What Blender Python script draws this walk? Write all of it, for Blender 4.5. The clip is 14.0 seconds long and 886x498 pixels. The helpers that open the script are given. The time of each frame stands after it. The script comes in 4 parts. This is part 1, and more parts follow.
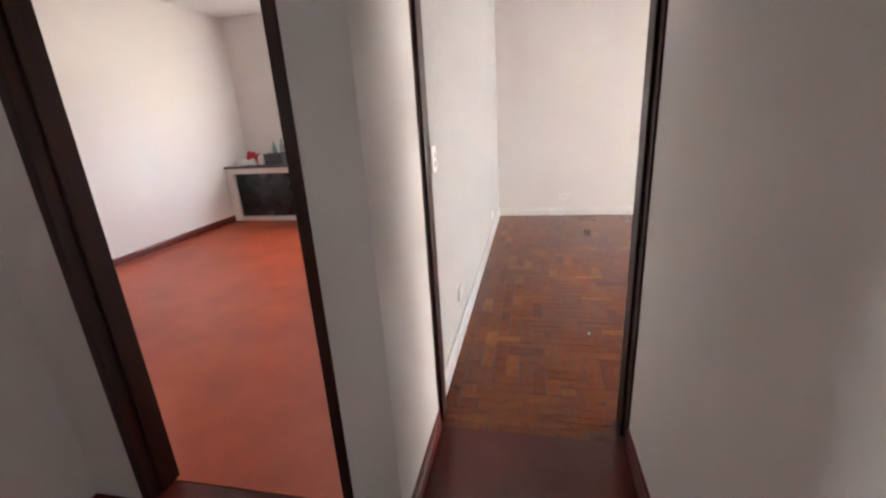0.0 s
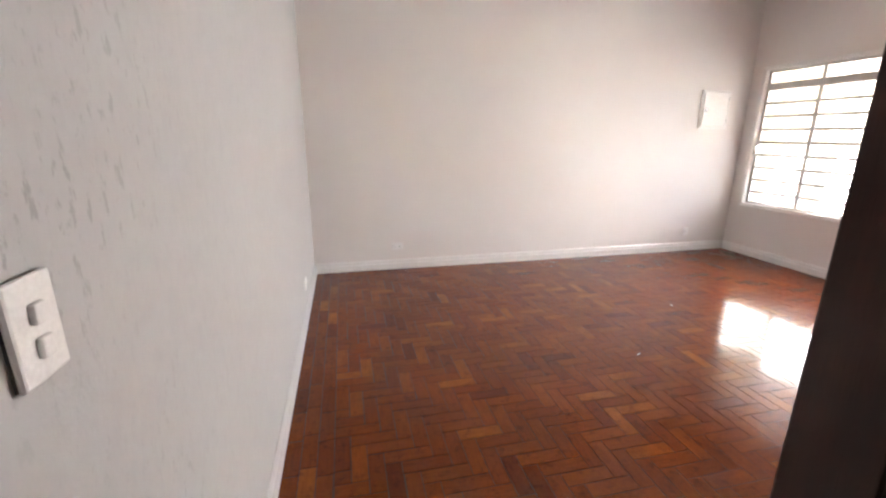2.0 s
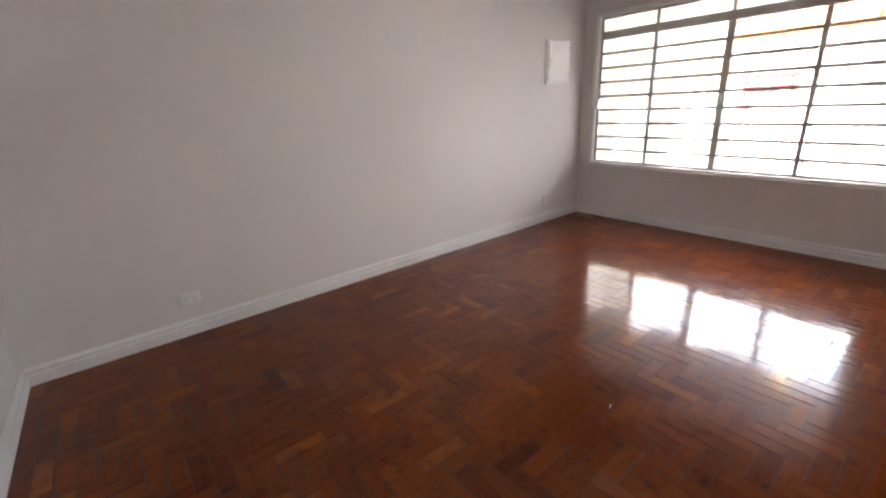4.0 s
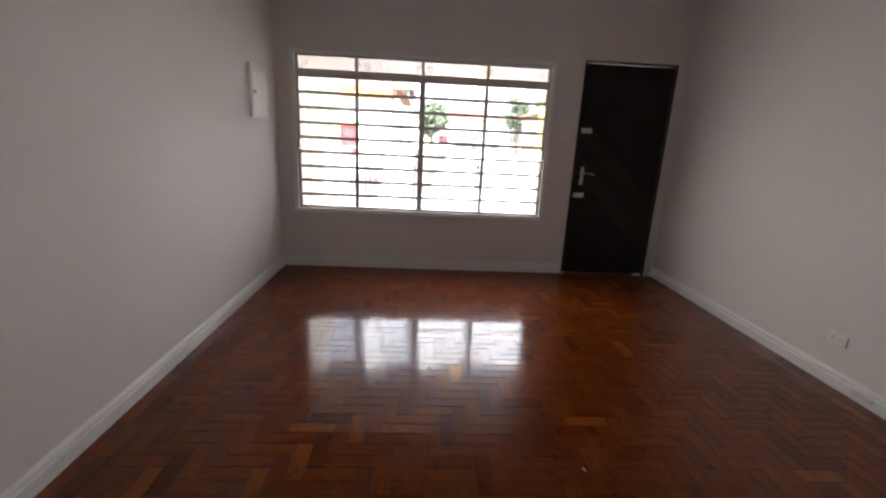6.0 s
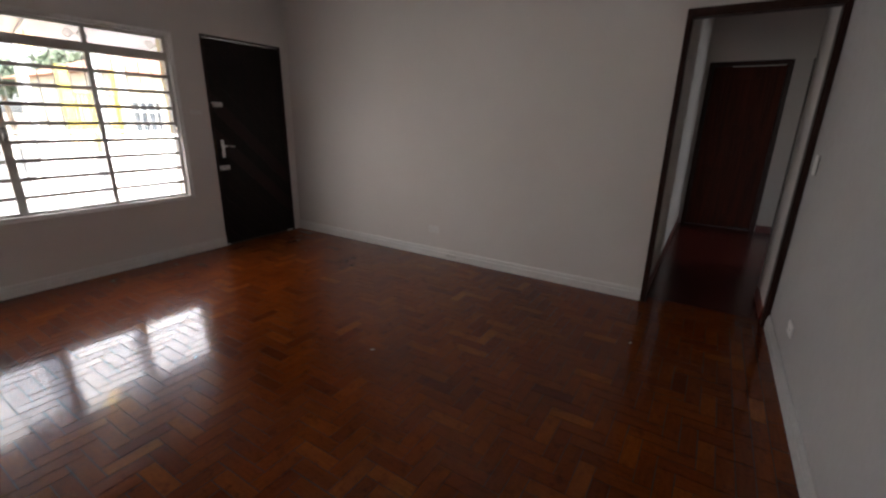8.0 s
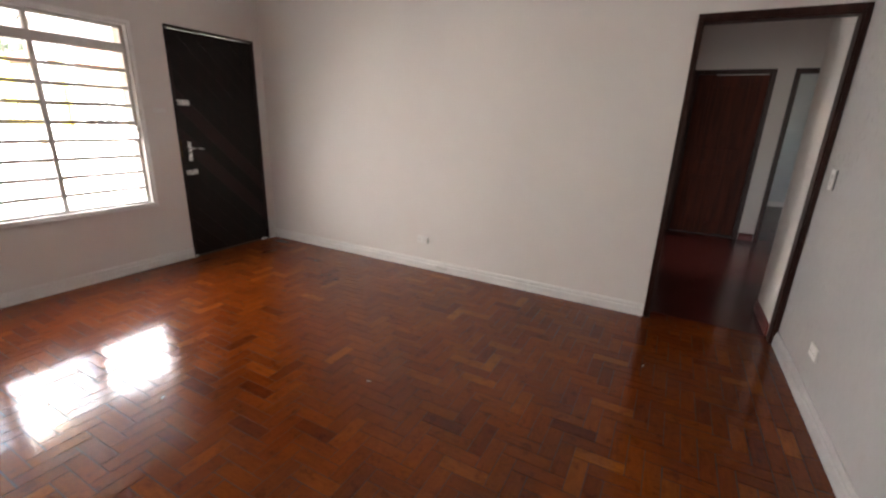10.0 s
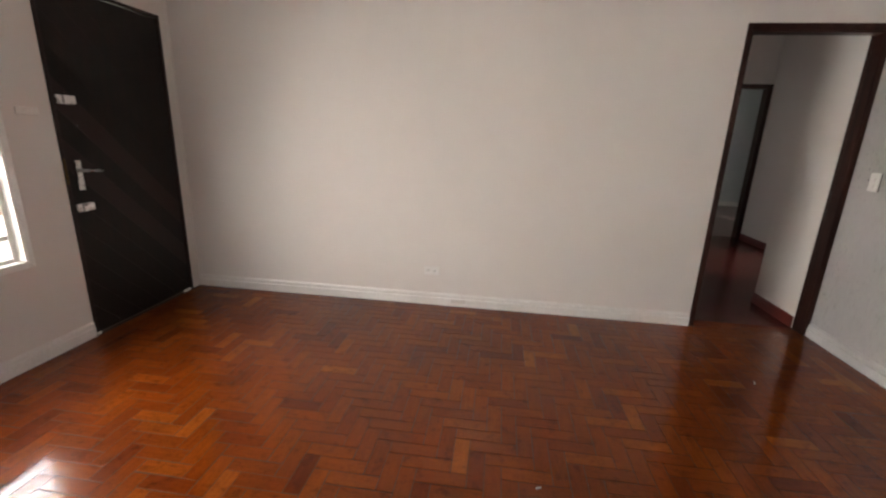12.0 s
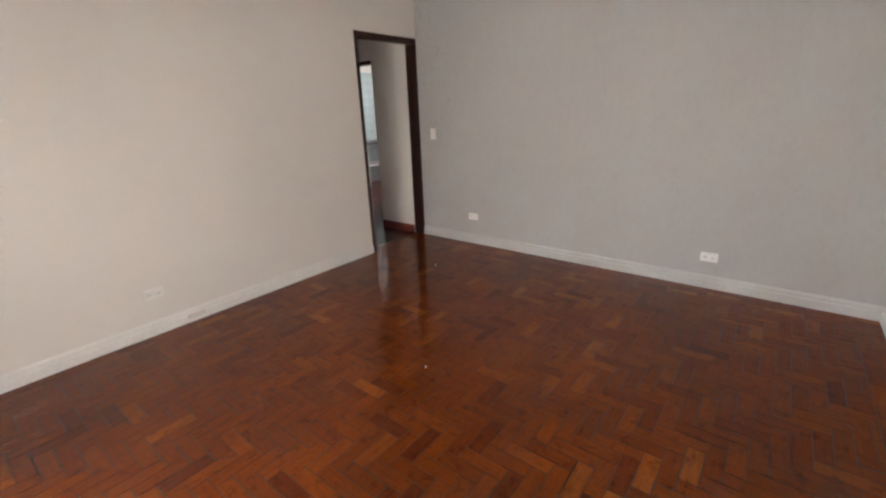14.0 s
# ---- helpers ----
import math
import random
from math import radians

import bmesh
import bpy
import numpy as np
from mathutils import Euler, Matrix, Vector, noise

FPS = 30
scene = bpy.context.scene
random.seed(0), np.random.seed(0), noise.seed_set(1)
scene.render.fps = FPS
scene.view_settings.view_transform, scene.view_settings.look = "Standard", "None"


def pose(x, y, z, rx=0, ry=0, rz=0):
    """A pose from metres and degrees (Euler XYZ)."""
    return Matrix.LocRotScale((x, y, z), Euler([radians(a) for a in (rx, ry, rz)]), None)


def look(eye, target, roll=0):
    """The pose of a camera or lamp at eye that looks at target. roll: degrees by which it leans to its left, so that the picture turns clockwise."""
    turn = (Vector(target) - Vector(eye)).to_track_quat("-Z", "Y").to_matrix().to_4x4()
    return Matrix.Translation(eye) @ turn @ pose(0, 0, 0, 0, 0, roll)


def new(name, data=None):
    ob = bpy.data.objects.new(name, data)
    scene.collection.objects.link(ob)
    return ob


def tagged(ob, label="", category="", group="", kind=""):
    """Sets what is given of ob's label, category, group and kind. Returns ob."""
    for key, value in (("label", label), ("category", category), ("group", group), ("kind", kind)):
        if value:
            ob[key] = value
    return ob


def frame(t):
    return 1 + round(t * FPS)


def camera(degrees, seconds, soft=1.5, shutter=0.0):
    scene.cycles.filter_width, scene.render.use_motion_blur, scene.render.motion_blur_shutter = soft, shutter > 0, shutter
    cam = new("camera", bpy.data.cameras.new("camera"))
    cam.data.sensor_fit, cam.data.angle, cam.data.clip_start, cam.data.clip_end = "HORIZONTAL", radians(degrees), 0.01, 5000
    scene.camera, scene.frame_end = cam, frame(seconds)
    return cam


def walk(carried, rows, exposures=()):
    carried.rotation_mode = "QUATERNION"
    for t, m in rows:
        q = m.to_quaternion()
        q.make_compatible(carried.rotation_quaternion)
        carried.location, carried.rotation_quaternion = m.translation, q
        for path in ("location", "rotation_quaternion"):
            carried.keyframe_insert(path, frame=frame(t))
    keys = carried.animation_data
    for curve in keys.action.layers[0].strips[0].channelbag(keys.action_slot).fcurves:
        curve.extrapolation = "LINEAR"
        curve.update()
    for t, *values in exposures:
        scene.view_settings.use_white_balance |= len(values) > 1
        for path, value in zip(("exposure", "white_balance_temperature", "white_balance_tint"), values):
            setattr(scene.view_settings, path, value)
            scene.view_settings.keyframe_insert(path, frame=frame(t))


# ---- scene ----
cam = camera(92.7, 14.0, soft=2.4)
PATH = [
    (0, (0.269, -0.083, 1.34), (-0.14, 1.778, 0.731), -3.5),
    (0.5, (0.176, 0.271, 1.324), (0.235, 2.169, 0.697), -1.7),
    (1, (0.171, 0.628, 1.301), (0.439, 2.508, 0.672), -2.1),
    (1.5, (0.205, 0.987, 1.33), (0.399, 2.88, 0.713), -1.2),
    (2, (0.175, 1.26, 1.352), (0.612, 3.14, 0.83), 0.3),
    (2.5, (0.232, 1.402, 1.337), (0.814, 3.235, 0.787), -1.3),
    (2.7, (0.301, 1.525, 1.332), (0.996, 3.308, 0.749), -2.9),
    (4.8, (0.456, 3.258, 1.315), (2.025, 4.335, 0.699), 3.1),
    (5, (0.433, 3.417, 1.305), (2.134, 4.286, 0.713), 4.6),
    (5.5, (0.533, 3.713, 1.285), (2.446, 3.952, 0.753), 3.0),
    (6, (0.48, 4.082, 1.337), (2.411, 3.971, 0.831), 2.8),
    (6.5, (0.381, 4.492, 1.399), (2.166, 3.815, 0.806), 1.5),
    (7, (0.38, 4.808, 1.429), (1.972, 3.756, 0.83), -0.1),
    (7.5, (0.4, 5.053, 1.352), (1.635, 3.584, 0.789), -0.2),
    (8, (0.363, 5.092, 1.37), (1.375, 3.469, 0.785), 1.1),
    (8.2, (0.339, 5.081, 1.378), (1.27, 3.411, 0.792), 1.8),
    (10.3, (0.853, 4.928, 1.398), (1.738, 3.229, 0.825), 1.9),
    (10.5, (1.013, 4.895, 1.352), (1.9, 3.19, 0.795), 1.5),
    (11, (1.401, 4.795, 1.382), (2.438, 3.2, 0.768), 2.2),
    (11.5, (1.848, 4.839, 1.302), (2.663, 3.104, 0.732), 1.9),
    (12, (2.188, 4.774, 1.355), (2.43, 2.859, 0.83), 2.0),
    (12.5, (2.509, 4.74, 1.371), (2.196, 2.839, 0.834), 3.7),
    (13, (2.82, 4.821, 1.373), (2.103, 3.057, 0.762), 3.7),
    (13.5, (3.157, 4.778, 1.39), (2.124, 3.18, 0.775), -1.7),
    (14, (3.518, 4.757, 1.423), (2.035, 3.576, 0.787), -2.1),
]
EXPOSURES = [(0.0, 6.7, 6420, 10.5), (1.5, 6.5, 6400, 10.5), (2.7, 6.03, 6330, 10.5), (5.0, 4.88, 6230, 10.5), (5.5, 4.7, 6230, 10.5), (6.0, 4.37, 6230, 10.5), (6.5, 4.1, 6230, 10.5),
             (8.2, 4.2, 6300, 10.0), (10.3, 5.6, 6500, 9.5), (12.5, 5.55, 6620, 8.0), (14.0, 5.55, 6620, 8.0)]
walk(cam, [(t, look(eye, target, roll)) for t, eye, target, roll in PATH], EXPOSURES)

# ---- light ----
world = bpy.data.worlds.new("sky")
scene.world = world
world.use_nodes = True
wn = world.node_tree.nodes
sky = wn.new("ShaderNodeTexSky")
sky.sky_type = "NISHITA"
sky.sun_disc = False
sky.sun_elevation, sky.sun_rotation = radians(58), radians(-80)
sky.dust_density, sky.air_density, sky.ozone_density = 4.0, 1.0, 1.0
wn["Background"].inputs["Strength"].default_value = 0.09
haze = wn.new("ShaderNodeHueSaturation")   # thin cloud whitens the sky
haze.inputs["Saturation"].default_value = 0.4
world.node_tree.links.new(sky.outputs["Color"], haze.inputs["Color"])
world.node_tree.links.new(haze.outputs["Color"], wn["Background"].inputs["Color"])
sun = new("sun", bpy.data.lights.new("sun", "SUN"))
sun.data.energy, sun.data.angle, sun.data.color = 0.6, radians(14), (1.0, 0.96, 0.9)
sun.matrix_world = look((-30 * math.sin(radians(80)) * 0.62, 30 * math.cos(radians(80)) * 0.62, 30), (0, 0, 0))


def window_lamp(name, eye, target, sx, sy, watts, spread=180, tint=(1.0, 0.93, 0.87)):
    lamp = new(name, bpy.data.lights.new(name, "AREA"))
    lamp.data.shape, lamp.data.size, lamp.data.size_y, lamp.data.energy = "RECTANGLE", sx, sy, watts
    lamp.data.color, lamp.data.spread = tint, radians(spread)
    lamp.matrix_world = look(eye, target)


window_lamp("kitchen_daylight", (-1.75, 5.9, 1.6), (-1.75, 0, 1.0), 1.0, 0.8, 0.34, tint=(0.95, 0.97, 0.97))
window_lamp("bedroom_daylight", (-3.25, -3.7, 1.6), (0, -3.7, 1.2), 0.5, 0.5, 0.09)
window_lamp("laundry_daylight", (-3.25, -0.4, 1.8), (0, -0.4, 1.2), 0.4, 0.4, 0.75, tint=(0.97, 0.97, 0.97))
for col, wide, watts, aside in ((3.18, 0.54, 0.37, 0.2), (3.79, 0.54, 0.35, -1.3), (4.415, 0.54, 0.25, -3.2), (5.02, 0.5, 0.07, -4.2)):
    # the light of the sky and the pale yard through each bay of the front window
    window_lamp("front_daylight", (4.85, col, 0.91), (0, col + aside, 0.3), wide, 0.56, watts, 150, (1.0, 0.922, 0.87))

# ---- materials ----


def material(name, rough=0.5, metal=0.0, color=(0.5, 0.5, 0.5)):
    m = bpy.data.materials.new(name)
    m.use_nodes = True
    b = m.node_tree.nodes["Principled BSDF"]
    b.inputs["Base Color"].default_value = (*color, 1)
    b.inputs["Roughness"].default_value, b.inputs["Metallic"].default_value = rough, metal
    return m, m.node_tree.nodes, m.node_tree.links, b


def ramp(nodes, links, source, stops):
    r = nodes.new("ShaderNodeValToRGB")
    while len(r.color_ramp.elements) < len(stops):
        r.color_ramp.elements.new(0.5)
    for e, (p, c) in zip(r.color_ramp.elements, stops):
        e.position, e.color = p, (*c, 1)
    links.new(source, r.inputs["Fac"])
    return r.outputs["Color"]


def noise_node(nodes, links, scale, detail=4.0, stretch=(1, 1, 1), coord="Object", rough=0.55):
    tc, mp, n = nodes.new("ShaderNodeTexCoord"), nodes.new("ShaderNodeMapping"), nodes.new("ShaderNodeTexNoise")
    mp.inputs["Scale"].default_value = stretch
    n.inputs["Scale"].default_value, n.inputs["Detail"].default_value, n.inputs["Roughness"].default_value = scale, detail, rough
    links.new(tc.outputs[coord], mp.inputs["Vector"])
    links.new(mp.outputs["Vector"], n.inputs["Vector"])
    return n


def mix(nodes, links, kind, fac, a, b):
    x = nodes.new("ShaderNodeMix")
    x.data_type, x.blend_type = "RGBA", kind
    for socket, v in ((x.inputs[0], fac), (x.inputs[6], a), (x.inputs[7], b)):
        if isinstance(v, (float, int)):
            socket.default_value = v
        elif isinstance(v, tuple):
            socket.default_value = (*v, 1)
        else:
            links.new(v, socket)
    return x.outputs[2]


def bumped(nodes, links, b, height, strength, distance):
    p = nodes.new("ShaderNodeBump")
    p.inputs["Strength"].default_value, p.inputs["Distance"].default_value = strength, distance
    links.new(height, p.inputs["Height"])
    links.new(p.outputs["Normal"], b.inputs["Normal"])


def surface(name, dark, light, rough, scale=6.0, fine=90.0, bump=0.25, depth=0.002, stretch=(1, 1, 1), metal=0.0, coat=0.0, rough_var=0.08, spec=0.5):
    """Two-scale surface: broad stains, fine grain, relief and uneven gloss."""
    m, nodes, links, b = material(name, rough, metal)
    big, small = noise_node(nodes, links, scale, 5, stretch), noise_node(nodes, links, fine, 6, stretch)
    c = ramp(nodes, links, big.outputs["Fac"], [(0.32, dark), (0.68, light)])
    g = ramp(nodes, links, small.outputs["Fac"], [(0.3, (0.82, 0.82, 0.82)), (0.7, (1, 1, 1))])
    links.new(mix(nodes, links, "MULTIPLY", 0.6, c, g), b.inputs["Base Color"])
    mr = nodes.new("ShaderNodeMapRange")
    mr.inputs["To Min"].default_value, mr.inputs["To Max"].default_value = max(0.02, rough - rough_var), rough + rough_var
    links.new(big.outputs["Fac"], mr.inputs["Value"])
    links.new(mr.outputs["Result"], b.inputs["Roughness"])
    b.inputs["Coat Weight"].default_value, b.inputs["Specular IOR Level"].default_value = coat, spec
    bumped(nodes, links, b, small.outputs["Fac"], bump, depth)
    return m


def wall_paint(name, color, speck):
    """Rolled wall paint with brush relief and, where speck is over 0, dark flecks and mottle."""
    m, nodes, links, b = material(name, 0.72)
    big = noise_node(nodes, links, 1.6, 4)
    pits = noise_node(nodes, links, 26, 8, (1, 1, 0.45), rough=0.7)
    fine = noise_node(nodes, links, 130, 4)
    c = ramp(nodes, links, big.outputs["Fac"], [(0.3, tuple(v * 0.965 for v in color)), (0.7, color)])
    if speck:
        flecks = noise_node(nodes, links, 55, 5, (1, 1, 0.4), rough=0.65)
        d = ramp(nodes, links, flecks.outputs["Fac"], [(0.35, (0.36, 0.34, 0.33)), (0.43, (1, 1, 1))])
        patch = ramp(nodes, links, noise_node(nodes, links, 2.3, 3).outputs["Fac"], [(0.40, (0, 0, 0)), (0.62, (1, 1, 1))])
        # flecks strongest beside the doorway, fading along the wall
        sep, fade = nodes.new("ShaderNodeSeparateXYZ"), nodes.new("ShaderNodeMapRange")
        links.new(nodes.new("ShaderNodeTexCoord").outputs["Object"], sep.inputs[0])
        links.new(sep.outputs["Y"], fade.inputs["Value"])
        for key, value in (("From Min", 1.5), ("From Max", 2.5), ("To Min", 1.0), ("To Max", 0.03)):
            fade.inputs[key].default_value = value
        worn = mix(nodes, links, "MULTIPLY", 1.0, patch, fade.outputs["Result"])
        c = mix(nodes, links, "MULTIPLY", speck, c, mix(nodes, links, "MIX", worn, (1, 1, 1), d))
        # dark speckle of the plaster relief, put into the colour
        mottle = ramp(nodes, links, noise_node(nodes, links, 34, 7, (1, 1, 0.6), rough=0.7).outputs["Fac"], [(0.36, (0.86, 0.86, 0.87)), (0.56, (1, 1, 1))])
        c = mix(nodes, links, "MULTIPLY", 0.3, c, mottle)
    links.new(c, b.inputs["Base Color"])
    h = mix(nodes, links, "MIX", 0.35, pits.outputs["Fac"], fine.outputs["Fac"])
    bumped(nodes, links, b, h, 0.45 if speck else 0.35, 0.004)
    return m


def wood_blocks(name, per_island):
    """Varnished parquet: each block its own tone, grain along its length, clear gloss over all."""
    m, nodes, links, b = material(name, 0.3)
    if per_island:
        rnd = nodes.new("ShaderNodeNewGeometry").outputs["Random Per Island"]
    else:
        rnd = nodes.new("ShaderNodeObjectInfo").outputs["Random"]
    uv, mp = nodes.new("ShaderNodeTexCoord"), nodes.new("ShaderNodeMapping")
    mp.inputs["Scale"].default_value = (9, 75, 1)
    links.new(uv.outputs["UV"], mp.inputs["Vector"])
    mul = nodes.new("ShaderNodeMath")
    mul.operation = "MULTIPLY"
    mul.inputs[1].default_value = 57.0
    links.new(rnd, mul.inputs[0])
    grain = nodes.new("ShaderNodeTexNoise")
    grain.noise_dimensions = "4D"
    grain.inputs["Scale"].default_value, grain.inputs["Detail"].default_value = 1.0, 6
    links.new(mp.outputs["Vector"], grain.inputs["Vector"])
    links.new(mul.outputs[0], grain.inputs["W"])
    tone = ramp(nodes, links, rnd, [(0.0, (0.115, 0.019, 0.0026)), (0.12, (0.162, 0.031, 0.0034)), (0.5, (0.185, 0.038, 0.0038)), (0.9, (0.215, 0.047, 0.0048)), (1.0, (0.29, 0.078, 0.010))])
    g = ramp(nodes, links, grain.outputs["Fac"], [(0.25, (0.62, 0.56, 0.5)), (0.62, (1, 1, 1))])
    c = mix(nodes, links, "MULTIPLY", 0.7, tone, g)
    where = nodes.new("ShaderNodeNewGeometry").outputs["Position"]

    def over_floor(scale, detail, stops):
        n = nodes.new("ShaderNodeTexNoise")
        n.inputs["Scale"].default_value, n.inputs["Detail"].default_value, n.inputs["Roughness"].default_value = scale, detail, 0.65
        links.new(where, n.inputs["Vector"])
        return ramp(nodes, links, n.outputs["Fac"], stops), n
    broad, n1 = over_floor(1.7, 5, [(0.32, (0.72, 0.66, 0.6)), (0.6, (1, 1, 1))])
    stains, n2 = over_floor(17, 6, [(0.33, (0.5, 0.42, 0.36)), (0.47, (1, 1, 1))])
    c = mix(nodes, links, "MULTIPLY", 0.8, c, broad)
    c = mix(nodes, links, "MULTIPLY", 0.8, c, stains)
    specks, n3 = over_floor(60, 5, [(0.36, (0.6, 0.52, 0.46)), (0.5, (1, 1, 1))])
    c = mix(nodes, links, "MULTIPLY", 0.4, c, specks)
    scuffs = ramp(nodes, links, n1.outputs["Fac"], [(0.3, (0.15, 0.15, 0.15)), (0.65, (0.075, 0.075, 0.075))])
    links.new(scuffs, b.inputs["Coat Roughness"])
    links.new(c, b.inputs["Base Color"])
    b.inputs["Specular IOR Level"].default_value = 0.02
    b.inputs["Coat Weight"].default_value, b.inputs["Coat IOR"].default_value = 1.0, 1.40
    bumped(nodes, links, b, grain.outputs["Fac"], 0.12, 0.001)
    return m


def glass_material(name):
    m, nodes, links, b = material(name, 0.0, color=(1, 1, 1))
    b.inputs["Transmission Weight"].default_value, b.inputs["IOR"].default_value = 1.0, 1.45
    return m


PAINT = wall_paint("wall paint", (0.77, 0.735, 0.705), 0.0)
# mid-grey for the west wall, darker than the other walls
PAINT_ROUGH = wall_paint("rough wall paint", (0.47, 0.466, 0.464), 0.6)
CEILING = wall_paint("ceiling paint", (0.82, 0.81, 0.79), 0.0)
GREY_PAINT = wall_paint("grey room paint", (0.62, 0.65, 0.66), 0.0)
TRIM = surface("white enamel", (0.80, 0.79, 0.77), (0.87, 0.86, 0.84), 0.38, 4, 60, 0.1, 0.001)
# darker grey copy of the skirting enamel, toned to the west wall
GREY_SKIRT = surface("grey skirting enamel", (0.54, 0.535, 0.53), (0.60, 0.595, 0.59), 0.45, 4, 60, 0.1, 0.001)
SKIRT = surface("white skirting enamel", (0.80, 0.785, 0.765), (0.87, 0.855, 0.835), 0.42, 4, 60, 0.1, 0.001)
STEEL_WHITE = surface("white painted steel", (0.62, 0.60, 0.57), (0.76, 0.74, 0.71), 0.4, 9, 120, 0.2, 0.001)
FRAME_WOOD = surface("dark stained frame wood", (0.022, 0.008, 0.006), (0.05, 0.016, 0.011), 0.38, 3, 45, 0.25, 0.001, (9, 9, 0.6), spec=0.3)
BLACK_DOOR = surface("blackened door wood", (0.006, 0.004, 0.0035), (0.014, 0.007, 0.006), 0.5, 3, 40, 0.3, 0.001, (8, 8, 0.7), spec=0.25)
DOOR_RED = surface("worn reddish door wood", (0.015, 0.006, 0.005), (0.023, 0.007, 0.0055), 0.45, 7, 50, 0.3, 0.001, spec=0.3)
BROWN_DOOR = surface("brown door wood", (0.05, 0.013, 0.008), (0.11, 0.026, 0.012), 0.5, 3, 40, 0.25, 0.001, (9, 9, 0.5), spec=0.15)
RED_FLOOR = surface("red polished cement", (0.33, 0.050, 0.017), (0.44, 0.078, 0.027), 0.36, 2.6, 70, 0.05, 0.001, rough_var=0.0, spec=0.4)
MAROON = surface("maroon polished cement", (0.085, 0.016, 0.013), (0.13, 0.024, 0.018), 0.22, 2.2, 60, 0.1, 0.001, spec=0.45)
MAROON_TRIM = surface("maroon skirting", (0.10, 0.014, 0.010), (0.16, 0.022, 0.015), 0.35, 5, 70, 0.1, 0.001)
GREY_FLOOR = surface("dull bedroom floor", (0.07, 0.045, 0.04), (0.11, 0.07, 0.06), 0.3, 3, 60, 0.1, 0.001)
JOINT = surface("dark joint filler", (0.02, 0.008, 0.004), (0.06, 0.018, 0.007), 0.7, 8, 80)
BLOCK = wood_blocks("parquet block", False)
BLOCKS = wood_blocks("parquet blocks", True)
PLASTIC = surface("white plastic", (0.82, 0.81, 0.79), (0.88, 0.87, 0.85), 0.35, 20, 150, 0.05, 0.0005)
SLOT = surface("dark slot", (0.02, 0.02, 0.02), (0.04, 0.04, 0.04), 0.6)
CHROME = surface("brushed metal", (0.55, 0.54, 0.52), (0.68, 0.67, 0.65), 0.28, 20, 200, 0.05, 0.0005, metal=1.0)
AGED = surface("aged brown metal", (0.02, 0.015, 0.012), (0.05, 0.04, 0.032), 0.5, 30, 150, 0.2, 0.0005, metal=0.6)
BRASS = surface("dull brass", (0.35, 0.22, 0.08), (0.5, 0.33, 0.12), 0.4, 20, 200, 0.05, 0.0005, metal=1.0)
TARNISHED = surface("tarnished brass", (0.07, 0.04, 0.014), (0.13, 0.075, 0.022), 0.5, 20, 200, 0.05, 0.0005, metal=0.7)
STONE_TOP = surface("dark stone top", (0.05, 0.04, 0.04), (0.11, 0.09, 0.085), 0.3, 14, 160, 0.05, 0.0005)
TILE = surface("pale blue tile", (0.48, 0.56, 0.60), (0.56, 0.64, 0.68), 0.2, 4, 60, 0.05, 0.0005)
GLASS = glass_material("window glass")

# ---- mesh helpers ----


def box(bm, x0, x1, y0, y1, z0, z1, bevel=0.0, seg=2):
    r = bmesh.ops.create_cube(bm, size=1, matrix=Matrix.Translation(((x0 + x1) / 2, (y0 + y1) / 2, (z0 + z1) / 2)) @ Matrix.Diagonal((x1 - x0, y1 - y0, z1 - z0, 1)))
    if bevel:
        edges = list({e for v in r["verts"] for e in v.link_edges})
        bmesh.ops.bevel(bm, geom=edges, offset=bevel, segments=seg, profile=0.5, affect="EDGES", clamp_overlap=True)


def rod(bm, a, b, r0, r1=None, sides=12):
    a, b = Vector(a), Vector(b)
    m = Matrix.Translation((a + b) / 2) @ (b - a).to_track_quat("Z", "Y").to_matrix().to_4x4()
    bmesh.ops.create_cone(bm, cap_ends=True, segments=sides, radius1=r0, radius2=r0 if r1 is None else r1, depth=(b - a).length, matrix=m)


def part(name, bm, mat, parent=None, label="", smooth=False):
    me = bpy.data.meshes.new(name)
    bm.to_mesh(me)
    bm.free()
    me.materials.append(mat)
    if smooth:
        me.shade_smooth()
    ob = new(name, me)
    if parent:
        ob.parent = parent
    if label:
        ob["label"] = label
    return ob


def boxes(name, mat, parent, items, bevel=0.0, label=""):
    bm = bmesh.new()
    for it in items:
        box(bm, *it, bevel)
    return part(name, bm, mat, parent, label)


def base(name, label, category, at=(0, 0, 0), group="", kind=""):
    ob = tagged(new(name), label, category, group, kind)
    ob.location = at
    ob.empty_display_size = 0.1
    return ob


def wall(name, mat, along, c0, c1, a0, a1, openings=(), z1=2.8, label=""):
    """A wall that runs along 'x' or 'y' from a0 to a1, with thickness c0..c1 and openings (start, end, sill, head)."""
    bm = bmesh.new()
    spans, at = [], a0
    for s, e, lo, hi in sorted(openings):
        if s > at:
            spans.append((at, s, 0, z1))
        if lo > 0:
            spans.append((s, e, 0, lo))
        spans.append((s, e, hi, z1))
        at = e
    if at < a1:
        spans.append((at, a1, 0, z1))
    for s, e, lo, hi in spans:
        box(bm, *((s, e, c0, c1) if along == "x" else (c0, c1, s, e)), lo, hi)
    bmesh.ops.remove_doubles(bm, verts=bm.verts, dist=1e-5)
    return tagged(part(name, bm, mat), label or "painted plaster wall", "wall", kind="structure")


